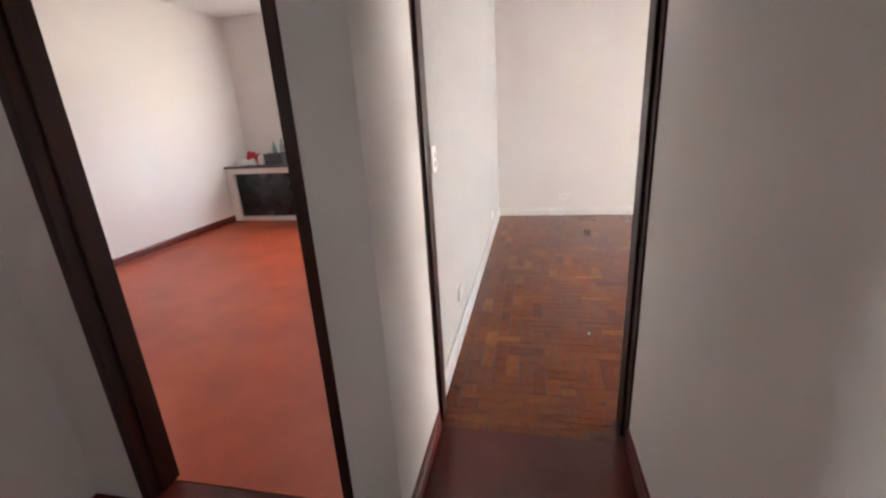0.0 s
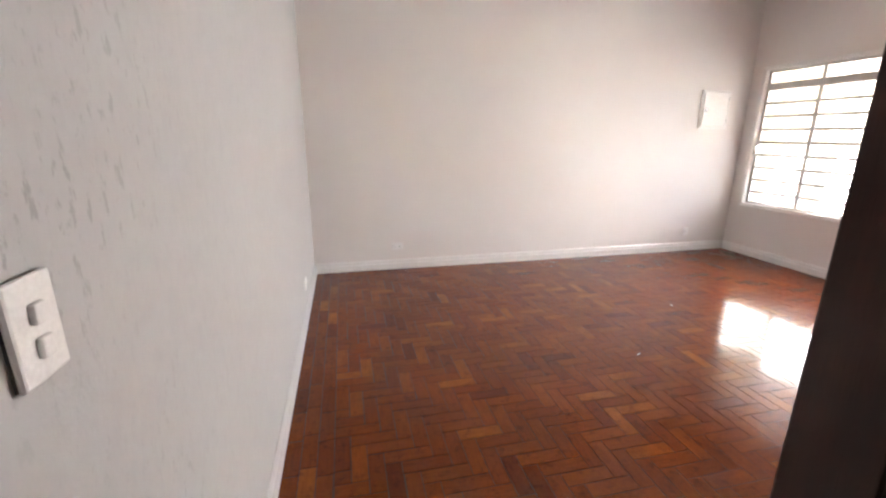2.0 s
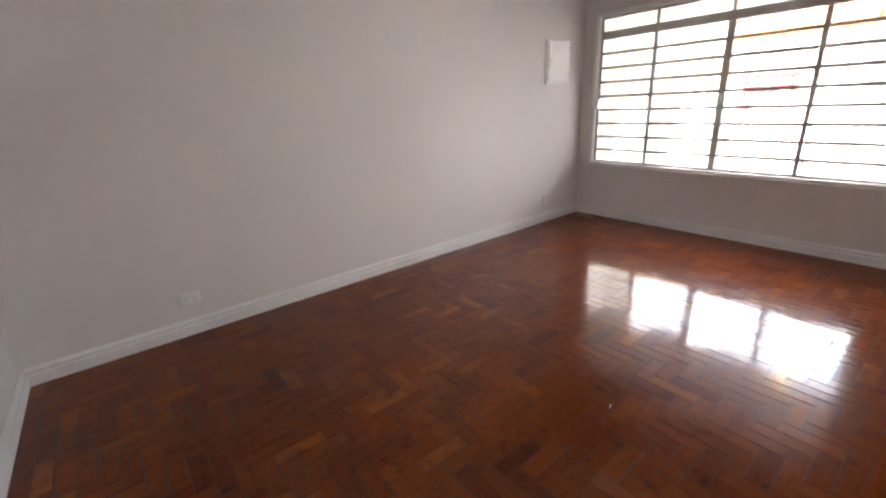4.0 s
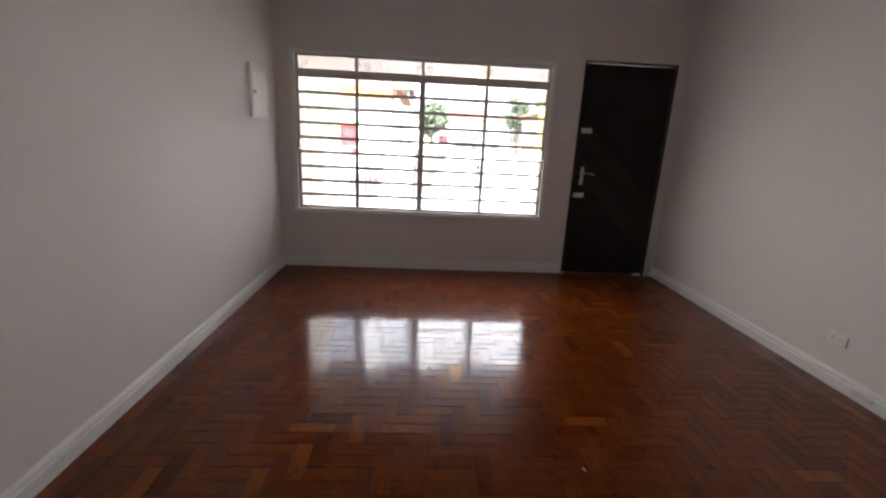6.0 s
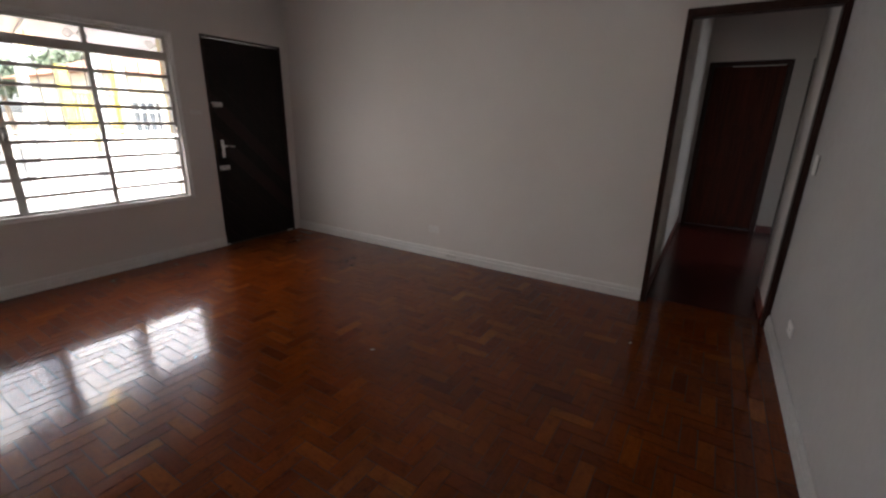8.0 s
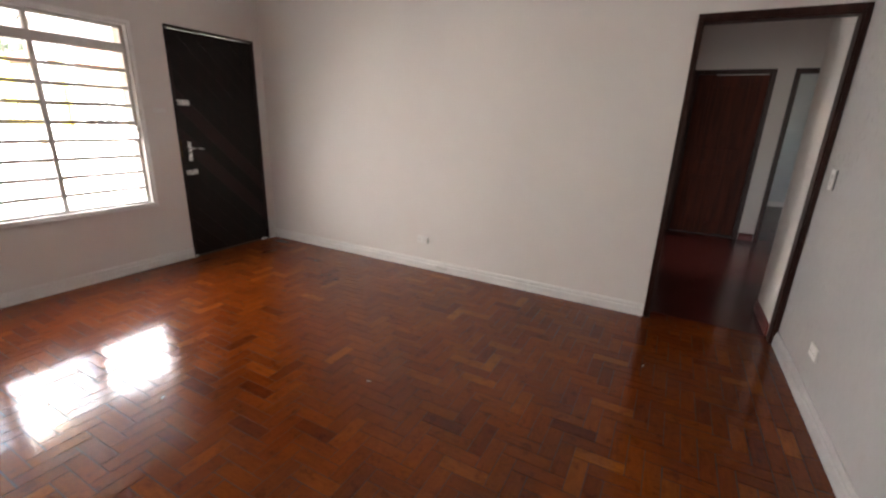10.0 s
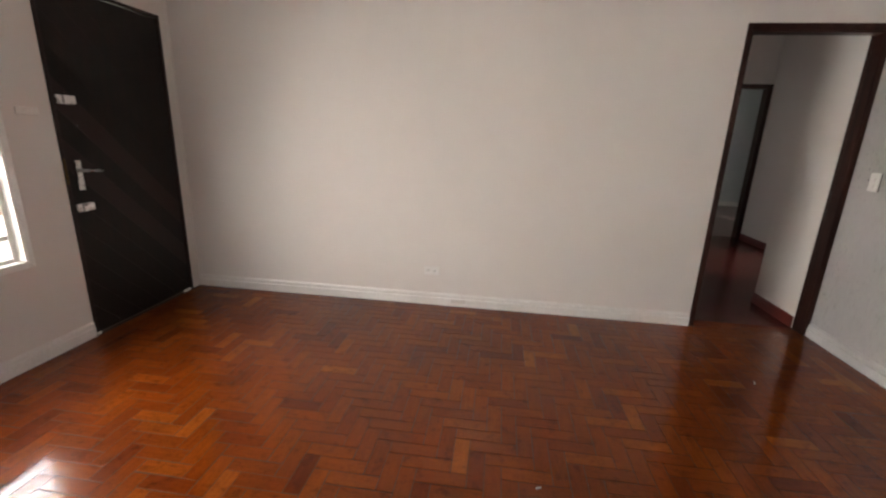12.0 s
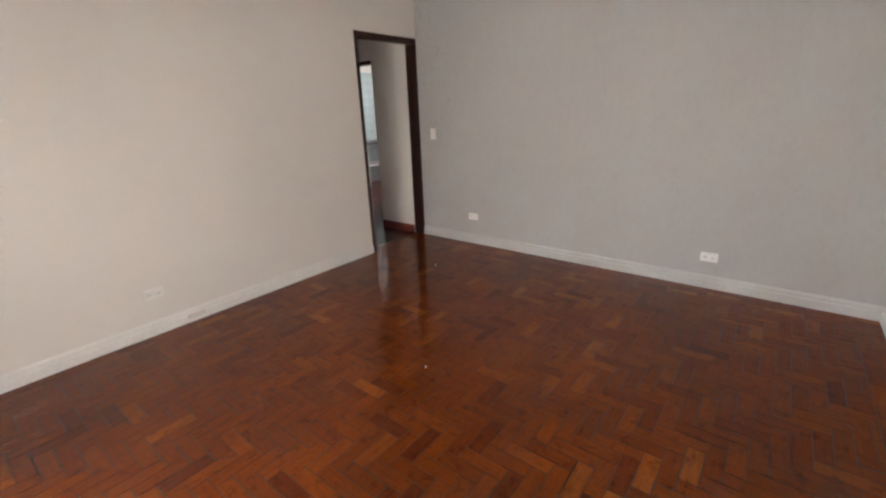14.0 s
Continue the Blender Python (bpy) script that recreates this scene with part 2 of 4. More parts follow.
# ---- the rooms ----
XW, XE, YS, YN, TOP = -0.16, 4.745, 1.56, 5.475, 2.8
SH = 1.435    # hall face of the living room's south wall
XO = XE + 0.2
wall("wall_west", PAINT_ROUGH, "y", -0.31, XW, SH, 5.85, label="grey roughly painted plaster wall with dark specks")
wall("wall_south", PAINT, "x", SH, YS, XW, XE, [(XW, 0.668, 0, 2.105)], label="warm white painted plaster wall")
wall("wall_east", PAINT, "y", XE, XO, SH, YN + 0.155, [(1.655, 2.565, 0, 2.12), (2.855, 5.315, 0.585, 2.062)], label="white painted plaster wall with window and front door")
wall("wall_north", PAINT, "x", YN, YN + 0.155, XW, XE, label="white painted plaster wall")
wall("wall_kitchen_north", PAINT, "x", 5.85, 6.0, -4.19, XW, [(-2.3, -1.2, 1.15, 2.05)])
wall("wall_passage", PAINT, "y", -0.31, -0.13, 1.02, SH)
wall("wall_kitchen_south", PAINT, "x", 0.90, 1.02, -4.19, -0.13, [(-1.175, -0.298, 0, 2.10)])
wall("wall_kitchen_west", PAINT, "y", -4.19, -4.04, 1.02, 5.85)
wall("wall_hall_east", PAINT, "y", 0.66, 0.81, -1.855, SH)
wall("wall_hall_south", PAINT, "x", -1.99, -1.855, -3.35, 0.81, [(-0.262, 0.622, 0, 2.15), (-1.395, -0.44, 0, 2.15)])
wall("wall_hall_west", PAINT, "y", -1.54, -1.40, -1.855, 0.90, [(-0.985, -0.03, 0, 2.14)])
wall("wall_laundry_west", PAINT, "y", -3.35, -3.2, -1.855, 0.90, [(-0.62, -0.18, 1.58, 2.02)])
wall("wall_bedroom_west", GREY_PAINT, "y", -3.35, -3.2, -5.5, -1.99, [(-3.97, -3.43, 1.33, 1.87)])
wall("wall_bedroom_south", GREY_PAINT, "x", -5.65, -5.5, -3.35, 0.81)
wall("wall_bedroom_east", GREY_PAINT, "y", 0.66, 0.81, -5.5, -1.99)
tagged(boxes("ceiling", CEILING, None, [(-4.19, XO, -5.65, 6.0, TOP, TOP + 0.14)]), "flat white painted ceiling", "ceiling", kind="structure")
tagged(boxes("floor_hall", MAROON, None, [(-1.54, 0.81, -1.99, SH + 0.005, -0.1, 0.0)]), "polished dark maroon cement floor", "floor", kind="structure")
tagged(boxes("floor_kitchen", RED_FLOOR, None, [(-4.19, -0.31, 1.0, 6.0, -0.1, 0.004)]), "polished red cement floor", "floor", kind="structure")
tagged(boxes("floor_laundry", MAROON, None, [(-3.35, -1.54, -1.99, 0.9, -0.1, 0.0)]), "polished maroon cement floor", "floor", kind="structure")
tagged(boxes("floor_bedroom", GREY_FLOOR, None, [(-3.35, 0.81, -5.65, -1.99, -0.1, 0.0)]), "dull brown bedroom floor", "floor", kind="structure")


def skirting(name, mat, along, face, side, a0, a1, h=0.10, t=0.016, label=""):
    """A moulded skirting board; side is +1 when the room lies on the greater side of the face."""
    prof = [(0, 0), (t, 0), (t, h * 0.62), (t * 0.72, h * 0.66), (t * 0.72, h * 0.86), (t * 0.3, h), (0, h)]
    bm = bmesh.new()
    rings = []
    for a in (a0, a1):
        rings.append([bm.verts.new(((a, face + side * u, z) if along == "x" else (face + side * u, a, z))) for u, z in prof])
    n = len(prof)
    for i in range(n):
        bm.faces.new((rings[0][i], rings[0][(i + 1) % n], rings[1][(i + 1) % n], rings[1][i]))
    bm.faces.new(rings[0])
    bm.faces.new(rings[1][::-1])
    bmesh.ops.recalc_face_normals(bm, faces=bm.faces)
    return tagged(part(name, bm, mat), label, "baseboard", kind="structure")


WHITE_SK = "white enamelled moulded wooden baseboard"
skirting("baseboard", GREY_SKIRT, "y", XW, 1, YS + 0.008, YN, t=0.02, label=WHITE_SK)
skirting("baseboard", SKIRT, "x", YN, -1, XW + 0.02, XE - 0.016, t=0.02, label=WHITE_SK)
skirting("baseboard", SKIRT, "y", XE, -1, 2.57, YN, label=WHITE_SK)
skirting("baseboard", SKIRT, "x", YS, 1, 0.682, XE, label=WHITE_SK)
RED_SK = "dark maroon painted skirting strip"
skirting("baseboard", MAROON_TRIM, "y", -0.13, 1, 0.90, SH - 0.007, 0.09, 0.012, RED_SK)
skirting("baseboard", MAROON_TRIM, "y", 0.66, -1, -1.855, SH - 0.007, 0.09, 0.012, RED_SK)
skirting("baseboard", MAROON_TRIM, "y", -1.40, 1, -1.845, -0.99, 0.09, 0.012, RED_SK)
skirting("baseboard", MAROON_TRIM, "x", -1.855, 1, -0.435, -0.267, 0.09, 0.012, RED_SK)
skirting("baseboard", MAROON_TRIM, "x", 0.90, -1, -0.292, -0.135, 0.09, 0.012, RED_SK)
skirting("baseboard", MAROON_TRIM, "y", -4.04, 1, 1.025, 5.3, 0.09, 0.012, RED_SK)
skirting("baseboard", SKIRT, "x", -5.5, 1, -3.2, 0.66, label=WHITE_SK)


def door_frame(name, along, c0, c1, a0, a1, head, label, w=0.036, rebate=0.045, head_w=None):
    """A rebated timber lining in an opening; a leaf would close into the rebate at c0."""
    f = base(name, label, "door frame", kind="structure")
    p, step = 0.006, 0.012
    s0, s1 = c0 + rebate, c1 + p

    def piece(nm, s, e, z0, z1, ss, se, sz0, sz1):
        bm = bmesh.new()
        for u0, u1, v0, v1, lo, hi in ((s, e, c0 - p, c1 + p, z0, z1), (ss, se, s0, s1, sz0, sz1)):
            box(bm, *((u0, u1, v0, v1) if along == "x" else (v0, v1, u0, u1)), lo, hi, 0.003)
        part(nm, bm, FRAME_WOOD, f)
    hw = head_w or w
    piece("jamb", a0, a0 + w, 0.0, head, a0 + w, a0 + w + step, 0.0, head - hw)
    piece("jamb", a1 - w, a1, 0.0, head, a1 - w - step, a1 - w, 0.0, head - hw)
    piece("head", a0 + w, a1 - w, head - hw, head, a0 + w + step, a1 - w - step, head - hw - step, head - hw)
    return f


f = door_frame("door_2", "x", SH, YS, XW + 0.002, 0.678, 2.105, "open doorway with dark stained wooden frame", w=0.026, head_w=0.042)
for z in (0.985, 0.86):
    boxes("strike_plate", FRAME_WOOD, f, [(XW + 0.0275, XW + 0.0285, SH + 0.010, SH + 0.034, z, z + 0.085)], label="dark worn strike plate")
    boxes("keyhole", SLOT, f, [(XW + 0.0284, XW + 0.0294, SH + 0.014, SH + 0.030, z + 0.015, z + 0.070)], label="dark slot of the strike")
boxes("paint_smear", PAINT_ROUGH, f, [(XW + 0.0275, XW + 0.0288, SH - 0.0065, SH + 0.003, 0.93, 2.05), (XW + 0.0275, XW + 0.0284, SH - 0.0065, SH - 0.001, 0.12, 0.91)], label="pale wall paint smeared along the jamb edge")
door_frame("door_3", "x", 0.90, 1.02, -1.175, -0.298, 2.10, "open kitchen doorway with dark stained frame")
door_frame("door_4", "x", -1.99, -1.855, -1.395, -0.44, 2.15, "open bedroom doorway with dark stained frame", w=0.045)
door_frame("door_5", "y", -1.54, -1.40, -0.985, -0.03, 2.14, "open laundry doorway with dark stained frame", w=0.045)

# closed panelled door at the end of the hall
d = door_frame("door_6", "x", -1.99, -1.855, -0.262, 0.622, 2.15, "closed panelled brown wooden door in dark frame", w=0.045)
leaf_x0, leaf_x1 = -0.215, 0.575
boxes("leaf", BROWN_DOOR, d, [(leaf_x0, leaf_x1, -1.905, -1.872, 0.01, 2.10)], 0.003)
for z0, z1 in ((0.16, 0.86), (0.98, 1.22), (1.34, 1.98)):
    bm = bmesh.new()
    box(bm, leaf_x0 + 0.11, leaf_x1 - 0.11, -1.872, -1.866, z0, z1, 0.005)
    box(bm, leaf_x0 + 0.15, leaf_x1 - 0.15, -1.866, -1.854, z0 + 0.04, z1 - 0.04, 0.010)
    part("panel", bm, BROWN_DOOR, d)
# light showing through the gap over the leaf, drawn as a white strip
boxes("gap_light_strip", TRIM, d, [(-0.19, 0.36, -1.872, -1.866, 2.084, 2.094)], 0.001, "pale strip standing in for light through the top gap")
boxes("draught_strip", AGED, d, [(-0.2, 0.05, -1.872, -1.864, 0.012, 0.03)], 0.002, "dull metal strip at the foot")

# front door
d = base("door_1", "closed blackened wooden front door with diagonal boards", "door", kind="structure")
y0, y1, hd = 1.655, 2.565, 2.12
for nm, b4 in (("jamb", (y0, y0 + 0.022, 0.0, hd - 0.022)), ("jamb", (y1 - 0.022, y1, 0.0, hd - 0.022)), ("head", (y0, y1, hd - 0.022, hd))):
    boxes(nm, DOOR_RED, d, [(XE - 0.006, XO - 0.01, *b4)], 0.003, "reddish dark frame edge")
boxes("leaf", BLACK_DOOR, d, [(XE + 0.012, XE + 0.045, y0 + 0.026, y1 - 0.026, 0.008, hd - 0.026)], 0.003)
n_boards = 17
step = (hd + 0.86) / n_boards
for k in range(n_boards):
    # boards slope down towards the hinge side
    bm = bmesh.new()
    lo = -0.86 + 0.03 + k * step
    quad = [(y1 - 0.03, lo + 0.86), (y1 - 0.03, lo + 0.86 + step - 0.0015), (y0 + 0.03, lo + step - 0.0015), (y0 + 0.03, lo)]
    front = [bm.verts.new((XE + 0.004, y, z)) for y, z in quad]
    back = [bm.verts.new((XE + 0.013, y, z)) for y, z in quad]
    bm.faces.new(front)
    bm.faces.new(back[::-1])
    for i in range(4):
        bm.faces.new((front[i], back[i], back[(i + 1) % 4], front[(i + 1) % 4]))
    for co, no in (((0, 0, 0.012), (0, 0, -1)), ((0, 0, hd - 0.03), (0, 0, 1))):
        g = bm.verts[:] + bm.edges[:] + bm.faces[:]
        cut = bmesh.ops.bisect_plane(bm, geom=g, plane_co=co, plane_no=no, clear_outer=True)
        ring = [e for e in cut["geom_cut"] if isinstance(e, bmesh.types.BMEdge)]
        if ring:
            bmesh.ops.edgenet_fill(bm, edges=ring)
    if not bm.faces:
        bm.free()
        continue
    bmesh.ops.recalc_face_normals(bm, faces=bm.faces)
    part("board", bm, DOOR_RED if k in (6, 8) else BLACK_DOOR, d)
for z in (1.475, 0.84):
    boxes("lock", CHROME, d, [(XE - 0.028, XE + 0.004, 2.43, 2.50, z - 0.024, z + 0.024)], 0.006, "square metal rim lock")
    boxes("keeper", CHROME, d, [(XE - 0.020, XE - 0.007, 2.506, 2.537, z - 0.025, z + 0.025)], 0.004, "small metal keeper")
hp = boxes("handle_plate", CHROME, d, [(XE - 0.004, XE + 0.004, 2.45, 2.487, 0.945, 1.125)], 0.003, "long metal lever plate")
bm = bmesh.new()
rod(bm, (XE - 0.003, 2.468, 1.065), (XE - 0.05, 2.468, 1.065), 0.009)
rod(bm, (XE - 0.046, 2.475, 1.065), (XE - 0.046, 2.355, 1.058), 0.009, 0.007)
part("lever", bm, CHROME, hp, "metal lever handle", True)
boxes("latch_strike", TARNISHED, d, [(XE - 0.0075, XE - 0.005, 2.546, 2.562, 0.985, 1.14)], 0.001, "worn brass strike on the jamb")
boxes("sill", FRAME_WOOD, d, [(XE - 0.004, XO - 0.012, y0 + 0.0225, y1 - 0.0225, -0.1, 0.006)], 0.002)
boxes("threshold_strip", TRIM, d, [(XE - 0.012, XE - 0.002, 1.69, 1.77, 0.002, 0.02), (XE - 0.012, XE - 0.002, 2.53, 2.56, 0.002, 0.018)], 0.002, "pale scraps of draught strip")

# ---- front window ----
w = base("window_1", "white painted steel window with horizontal bars", "window", (0, 0, 0), kind="structure")
WY0, WY1, WZ0, WZ1 = 2.855, 5.315, 0.585, 2.062
GX = 4.805
boxes("casing", TRIM, w, [(XE - 0.006, GX + 0.06, WY0, WY0 + 0.014, WZ0 + 0.014, WZ1 - 0.014), (XE - 0.006, GX + 0.06, WY1 - 0.014, WY1, WZ0 + 0.014, WZ1 - 0.014),
                          (XE - 0.006, GX + 0.06, WY0, WY1, WZ1 - 0.014, WZ1)], 0.003, "white plaster edge")
bm = bmesh.new()
RIM, RISE = 0.022, 0.015
inner_ring = [bm.verts.new((XE - 0.007, y, z)) for y, z in ((WY0, WZ0), (WY1, WZ0), (WY1, WZ1), (WY0, WZ1))]
crest = [bm.verts.new((XE - RISE, y, z)) for y, z in ((WY0 - RIM, WZ0 - RIM), (WY1 + RIM, WZ0 - RIM), (WY1 + RIM, WZ1 + RIM), (WY0 - RIM, WZ1 + RIM))]
outer = [bm.verts.new((XE + 0.002, v.co.y, v.co.z)) for v in crest]
foot = [bm.verts.new((XE + 0.002, v.co.y, v.co.z)) for v in inner_ring]
for i in range(4):
    j = (i + 1) % 4
    for p, q in ((inner_ring, crest), (crest, outer), (outer, foot), (foot, inner_ring)):
        bm.faces.new((p[i], p[j], q[j], q[i]))
bmesh.ops.recalc_face_normals(bm, faces=bm.faces)
part("architrave", bm, TRIM, w, "raised white plaster rim sloping into the opening")
boxes("window_sill", TRIM, w, [(XE - 0.010, GX + 0.10, WY0, WY1, WZ0, WZ0 + 0.014)], 0.003)
fy0, fy1, fz0, fz1 = WY0 + 0.014, WY1 - 0.014, WZ0 + 0.014, WZ1 - 0.014
boxes("window_frame", STEEL_WHITE, w, [(GX - 0.02, GX + 0.03, fy0, fy0 + 0.026, fz0, fz1), (GX - 0.02, GX + 0.03, fy1 - 0.026, fy1, fz0, fz1),
                                       (GX - 0.02, GX + 0.03, fy0 + 0.026, fy1 - 0.026, fz0, fz0 + 0.022), (GX - 0.02, GX + 0.03, fy0 + 0.026, fy1 - 0.026, fz1 - 0.026, fz1)], 0.003)
boxes("transom", STEEL_WHITE, w, [(GX - 0.03, GX + 0.03, fy0 + 0.026, fy1 - 0.026, 1.836, 1.91)], 0.006)
for y, hw in ((4.729, 0.0175), (4.103, 0.028), (3.482, 0.0175)):
    boxes("mullion", STEEL_WHITE, w, [(GX - 0.024, GX + 0.024, y - hw, y + hw, fz0 + 0.022, 1.836)], 0.004)
    boxes("mullion", STEEL_WHITE, w, [(GX - 0.02, GX + 0.024, y - 0.014, y + 0.014, 1.91, fz1 - 0.026)], 0.004)
cols = [(fy0 + 0.026, 3.4645), (3.4995, 4.075), (4.131, 4.7115), (4.7465, fy1 - 0.026)]
bar_z = [0.734 + i * (1.703 - 0.734) / 7 for i in range(8)]
for a, b in cols:
    for z in bar_z:
        boxes("bar", STEEL_WHITE, w, [(GX - 0.014, GX + 0.014, a, b, z - 0.0145, z + 0.0145)], 0.003)
    edges_z = [fz0 + 0.022] + bar_z + [1.845]
    for lo, hi in zip(edges_z, edges_z[1:]):
        boxes("pane", GLASS, w, [(GX - 0.0015, GX + 0.0015, a, b, lo + 0.0145, hi - 0.0145)]).visible_shadow = False
    boxes("pane", GLASS, w, [(GX - 0.0015, GX + 0.0015, a, b, 1.911, fz1 - 0.027)]).visible_shadow = False
for y in (4.103, 5.285, 2.885):
    boxes("latch", CHROME, w, [(GX - 0.05, GX - 0.024, y - 0.012, y + 0.012, 1.16, 1.26)], 0.004, "small metal window latch")

CREAM = surface("cream wall paint", (0.60, 0.52, 0.36), (0.68, 0.60, 0.44), 0.8, 2, 60)
for y in (WY0 + 0.001, WY1 - 0.013):
    boxes("outer_reveal", CREAM, w, [(GX + 0.062, XO + 0.004, y, y + 0.012, WZ0 + 0.016, WZ1 - 0.002)], 0.002, "cream painted outer reveal")

# security grille on the outer face of the front wall
grille = base("window_grille", "white painted iron security grille with scrolls", "window grille", (XO + 0.05, (WY0 + WY1) / 2, 1.32))
GH, GZ0, GZ1, GZS = (WY1 - WY0) / 2 + 0.04, -0.76, 0.76, 0.57
for z in (GZ0, GZS, GZ1):
    boxes("rail", STEEL_WHITE, grille, [(-0.005, 0.005, -GH, GH, z - 0.01, z + 0.01)], 0.002)
n_rods = 24
for k in range(n_rods + 1):
    y = -GH + 0.01 + k * (2 * GH - 0.02) / n_rods
    bm = bmesh.new()
    rod(bm, (0, y, GZ0 + 0.01), (0, y, GZS - 0.01), 0.0045, sides=6)
    part("rod", bm, STEEL_WHITE, grille)


def scroll(y, side):
    """A flat iron scroll that winds one and a half turns."""
    bm = bmesh.new()
    pts = []
    for k in range(29):
        a, r = k / 28 * 9.4, 0.038 * (1 - k / 28 * 0.72)
        pts.append((0.0, y + side * (r * math.cos(a) - 0.038), (GZS + GZ1) / 2 + r * math.sin(a)))
    for p, q in zip(pts, pts[1:]):
        rod(bm, p, q, 0.005, sides=6)
    part("scroll", bm, STEEL_WHITE, grille)


for y in (-0.62, 0.0, 0.62):
    scroll(y - 0.012, 1)
    scroll(y + 0.012, -1)
scroll(-GH + 0.13, 1)
scroll(GH - 0.13, -1)
for y in (-GH, GH - 0.012):
    for z in (-0.6, 0.5):
        boxes("wall_lug", STEEL_WHITE, grille, [(-0.049, 0.0, y, y + 0.012, z, z + 0.02)], 0.002)

# ---- living room fittings ----


def on_wall(name, at, turn, label, category, group=""):
    """An empty on a wall face: its x runs along the wall, its -y points into the room."""
    ob = base(name, label, category, group=group)
    ob.matrix_basis = pose(*at, 0, 0, turn)
    return ob


def socket_plate(at, turn, label, double=True, wide=0.118, high=0.072):
    o = on_wall("wall_socket", at, turn, label, "socket", "wall sockets")
    boxes("plate", PLASTIC, o, [(-wide / 2, wide / 2, -0.009, 0.001, -high / 2, high / 2)], 0.004)
    for cx in ((-wide * 0.23, wide * 0.23) if double else (0.0,)):
        boxes("insert", PLASTIC, o, [(cx - 0.018, cx + 0.018, -0.0115, -0.008, -0.022, 0.022)], 0.003)
        bm = bmesh.new()
        for dx in (-0.008, 0.0, 0.008):
            rod(bm, (cx + dx, -0.0118, 0.003 if dx == 0 else -0.003), (cx + dx, -0.009, 0.003 if dx == 0 else -0.003), 0.0026, sides=8)
        part("pin_holes", bm, SLOT, o, "dark pin holes")
    return o


socket_plate((0.67, YN, 0.24), 0, "white plastic double socket plate above the baseboard")
socket_plate((4.165, YN, 0.235), 0, "small white plastic socket near the window corner", False, 0.075, 0.095)
socket_plate((2.68, YS, 0.29), 180, "white plastic double socket plate above the baseboard")
socket_plate((XW, 2.265, 0.295), 90, "white plastic socket plate on rough wall", True)
socket_plate((XW, 4.46, 0.25), 90, "white plastic socket plate on rough wall", True)
o = on_wall("floor_box", (2.45, YS + 0.016, 0.045), 180, "small grey cover plate on the baseboard", "cover plate")
boxes("plate", STEEL_WHITE, o, [(-0.06, 0.06, -0.006, 0.002, -0.017, 0.017)], 0.004)
o = on_wall("cover_plate", (XE, 2.70, 1.40), -90, "painted-over blank plate beside the front door", "cover plate")
boxes("plate", TRIM, o, [(-0.06, 0.06, -0.008, 0.001, -0.022, 0.022)], 0.005)
o = on_wall("light_switch", (XW, 1.755, 1.152), 90, "white plastic two-rocker light switch beside the doorway", "light switch")
# shade around the plate's edge, drawn as a dark backing
boxes("gap_shade", SLOT, o, [(-0.036, 0.036, -0.004, 0.001, -0.056, 0.056)], 0.002, "dark backing that draws the shaded gap behind the plate")
boxes("plate", PLASTIC, o, [(-0.0375, 0.0375, -0.012, -0.003, -0.058, 0.058)], 0.006)
for z in (0.018, -0.020):
    bm = bmesh.new()
    box(bm, -0.010, 0.010, -0.019, -0.011, z - 0.012, z + 0.012, 0.003)
    part("rocker", bm, PLASTIC, o)
for dy, dz, r in ((-0.06, 0.01, 0.005), (-0.075, 0.075, 0.003)):
    bm = bmesh.new()
    rod(bm, (XW - 0.004, 1.755 + dy, 1.152 + dz), (XW + 0.0012, 1.755 + dy, 1.152 + dz), r, sides=10)
    tagged(part("screw_hole", bm, SLOT), "small dark plugged screw hole in plaster", "screw hole")

# distribution cabinet
o = on_wall("fuse_cabinet", (4.30, YN, 1.43), 0, "white painted metal fuse cabinet with closed door", "fuse cabinet")
boxes("rim", TRIM, o, [(-0.19, 0.19, -0.016, 0.002, 0.0, 0.022), (-0.19, 0.19, -0.016, 0.002, 0.395, 0.417), (-0.19, -0.168, -0.016, 0.002, 0.022, 0.395), (0.168, 0.19, -0.016, 0.002, 0.022, 0.395)], 0.003)
dr = boxes("door", TRIM, o, [(-0.163, 0.163, -0.020, -0.004, 0.027, 0.390)], 0.003)
boxes("latch", CHROME, dr, [(-0.155, -0.115, -0.034, -0.019, 0.185, 0.215)], 0.004, "small metal turn latch")
boxes("hinge", CHROME, o, [(0.160, 0.172, -0.024, -0.014, 0.31, 0.35)], 0.002)
boxes("hinge", CHROME, o, [(0.160, 0.172, -0.024, -0.014, 0.07, 0.11)], 0.002)

# tiny scraps left on the floor
CRUMB = surface("pale paint crumb", (0.55, 0.5, 0.45), (0.75, 0.7, 0.65), 0.7)
for x, y, a in ((1.95, 3.35, 20), (0.62, 2.35, 70), (2.75, 4.0, 120)):
    bm = bmesh.new()
    box(bm, -0.012, 0.012, -0.003, 0.003, 0, 0.004, 0.001)
    c = tagged(part("paint_crumb", bm, CRUMB), "pale flake of dry paint on parquet", "paint flake", "paint flakes")
    c.matrix_basis = pose(x, y, 0.001, 0, 0, a)

# ---- kitchen ----
CLOTH_RED = surface("red cloth", (0.35, 0.02, 0.025), (0.5, 0.04, 0.045), 0.9, 12, 200, 0.4, 0.002)
CLOTH_WHITE = surface("white cloth", (0.6, 0.58, 0.55), (0.75, 0.73, 0.7), 0.9, 12, 200, 0.4, 0.002)
RECESS_DARK = surface("dark recess", (0.008, 0.008, 0.009), (0.028, 0.027, 0.028), 0.25, 5, 60, 0.1, 0.001)
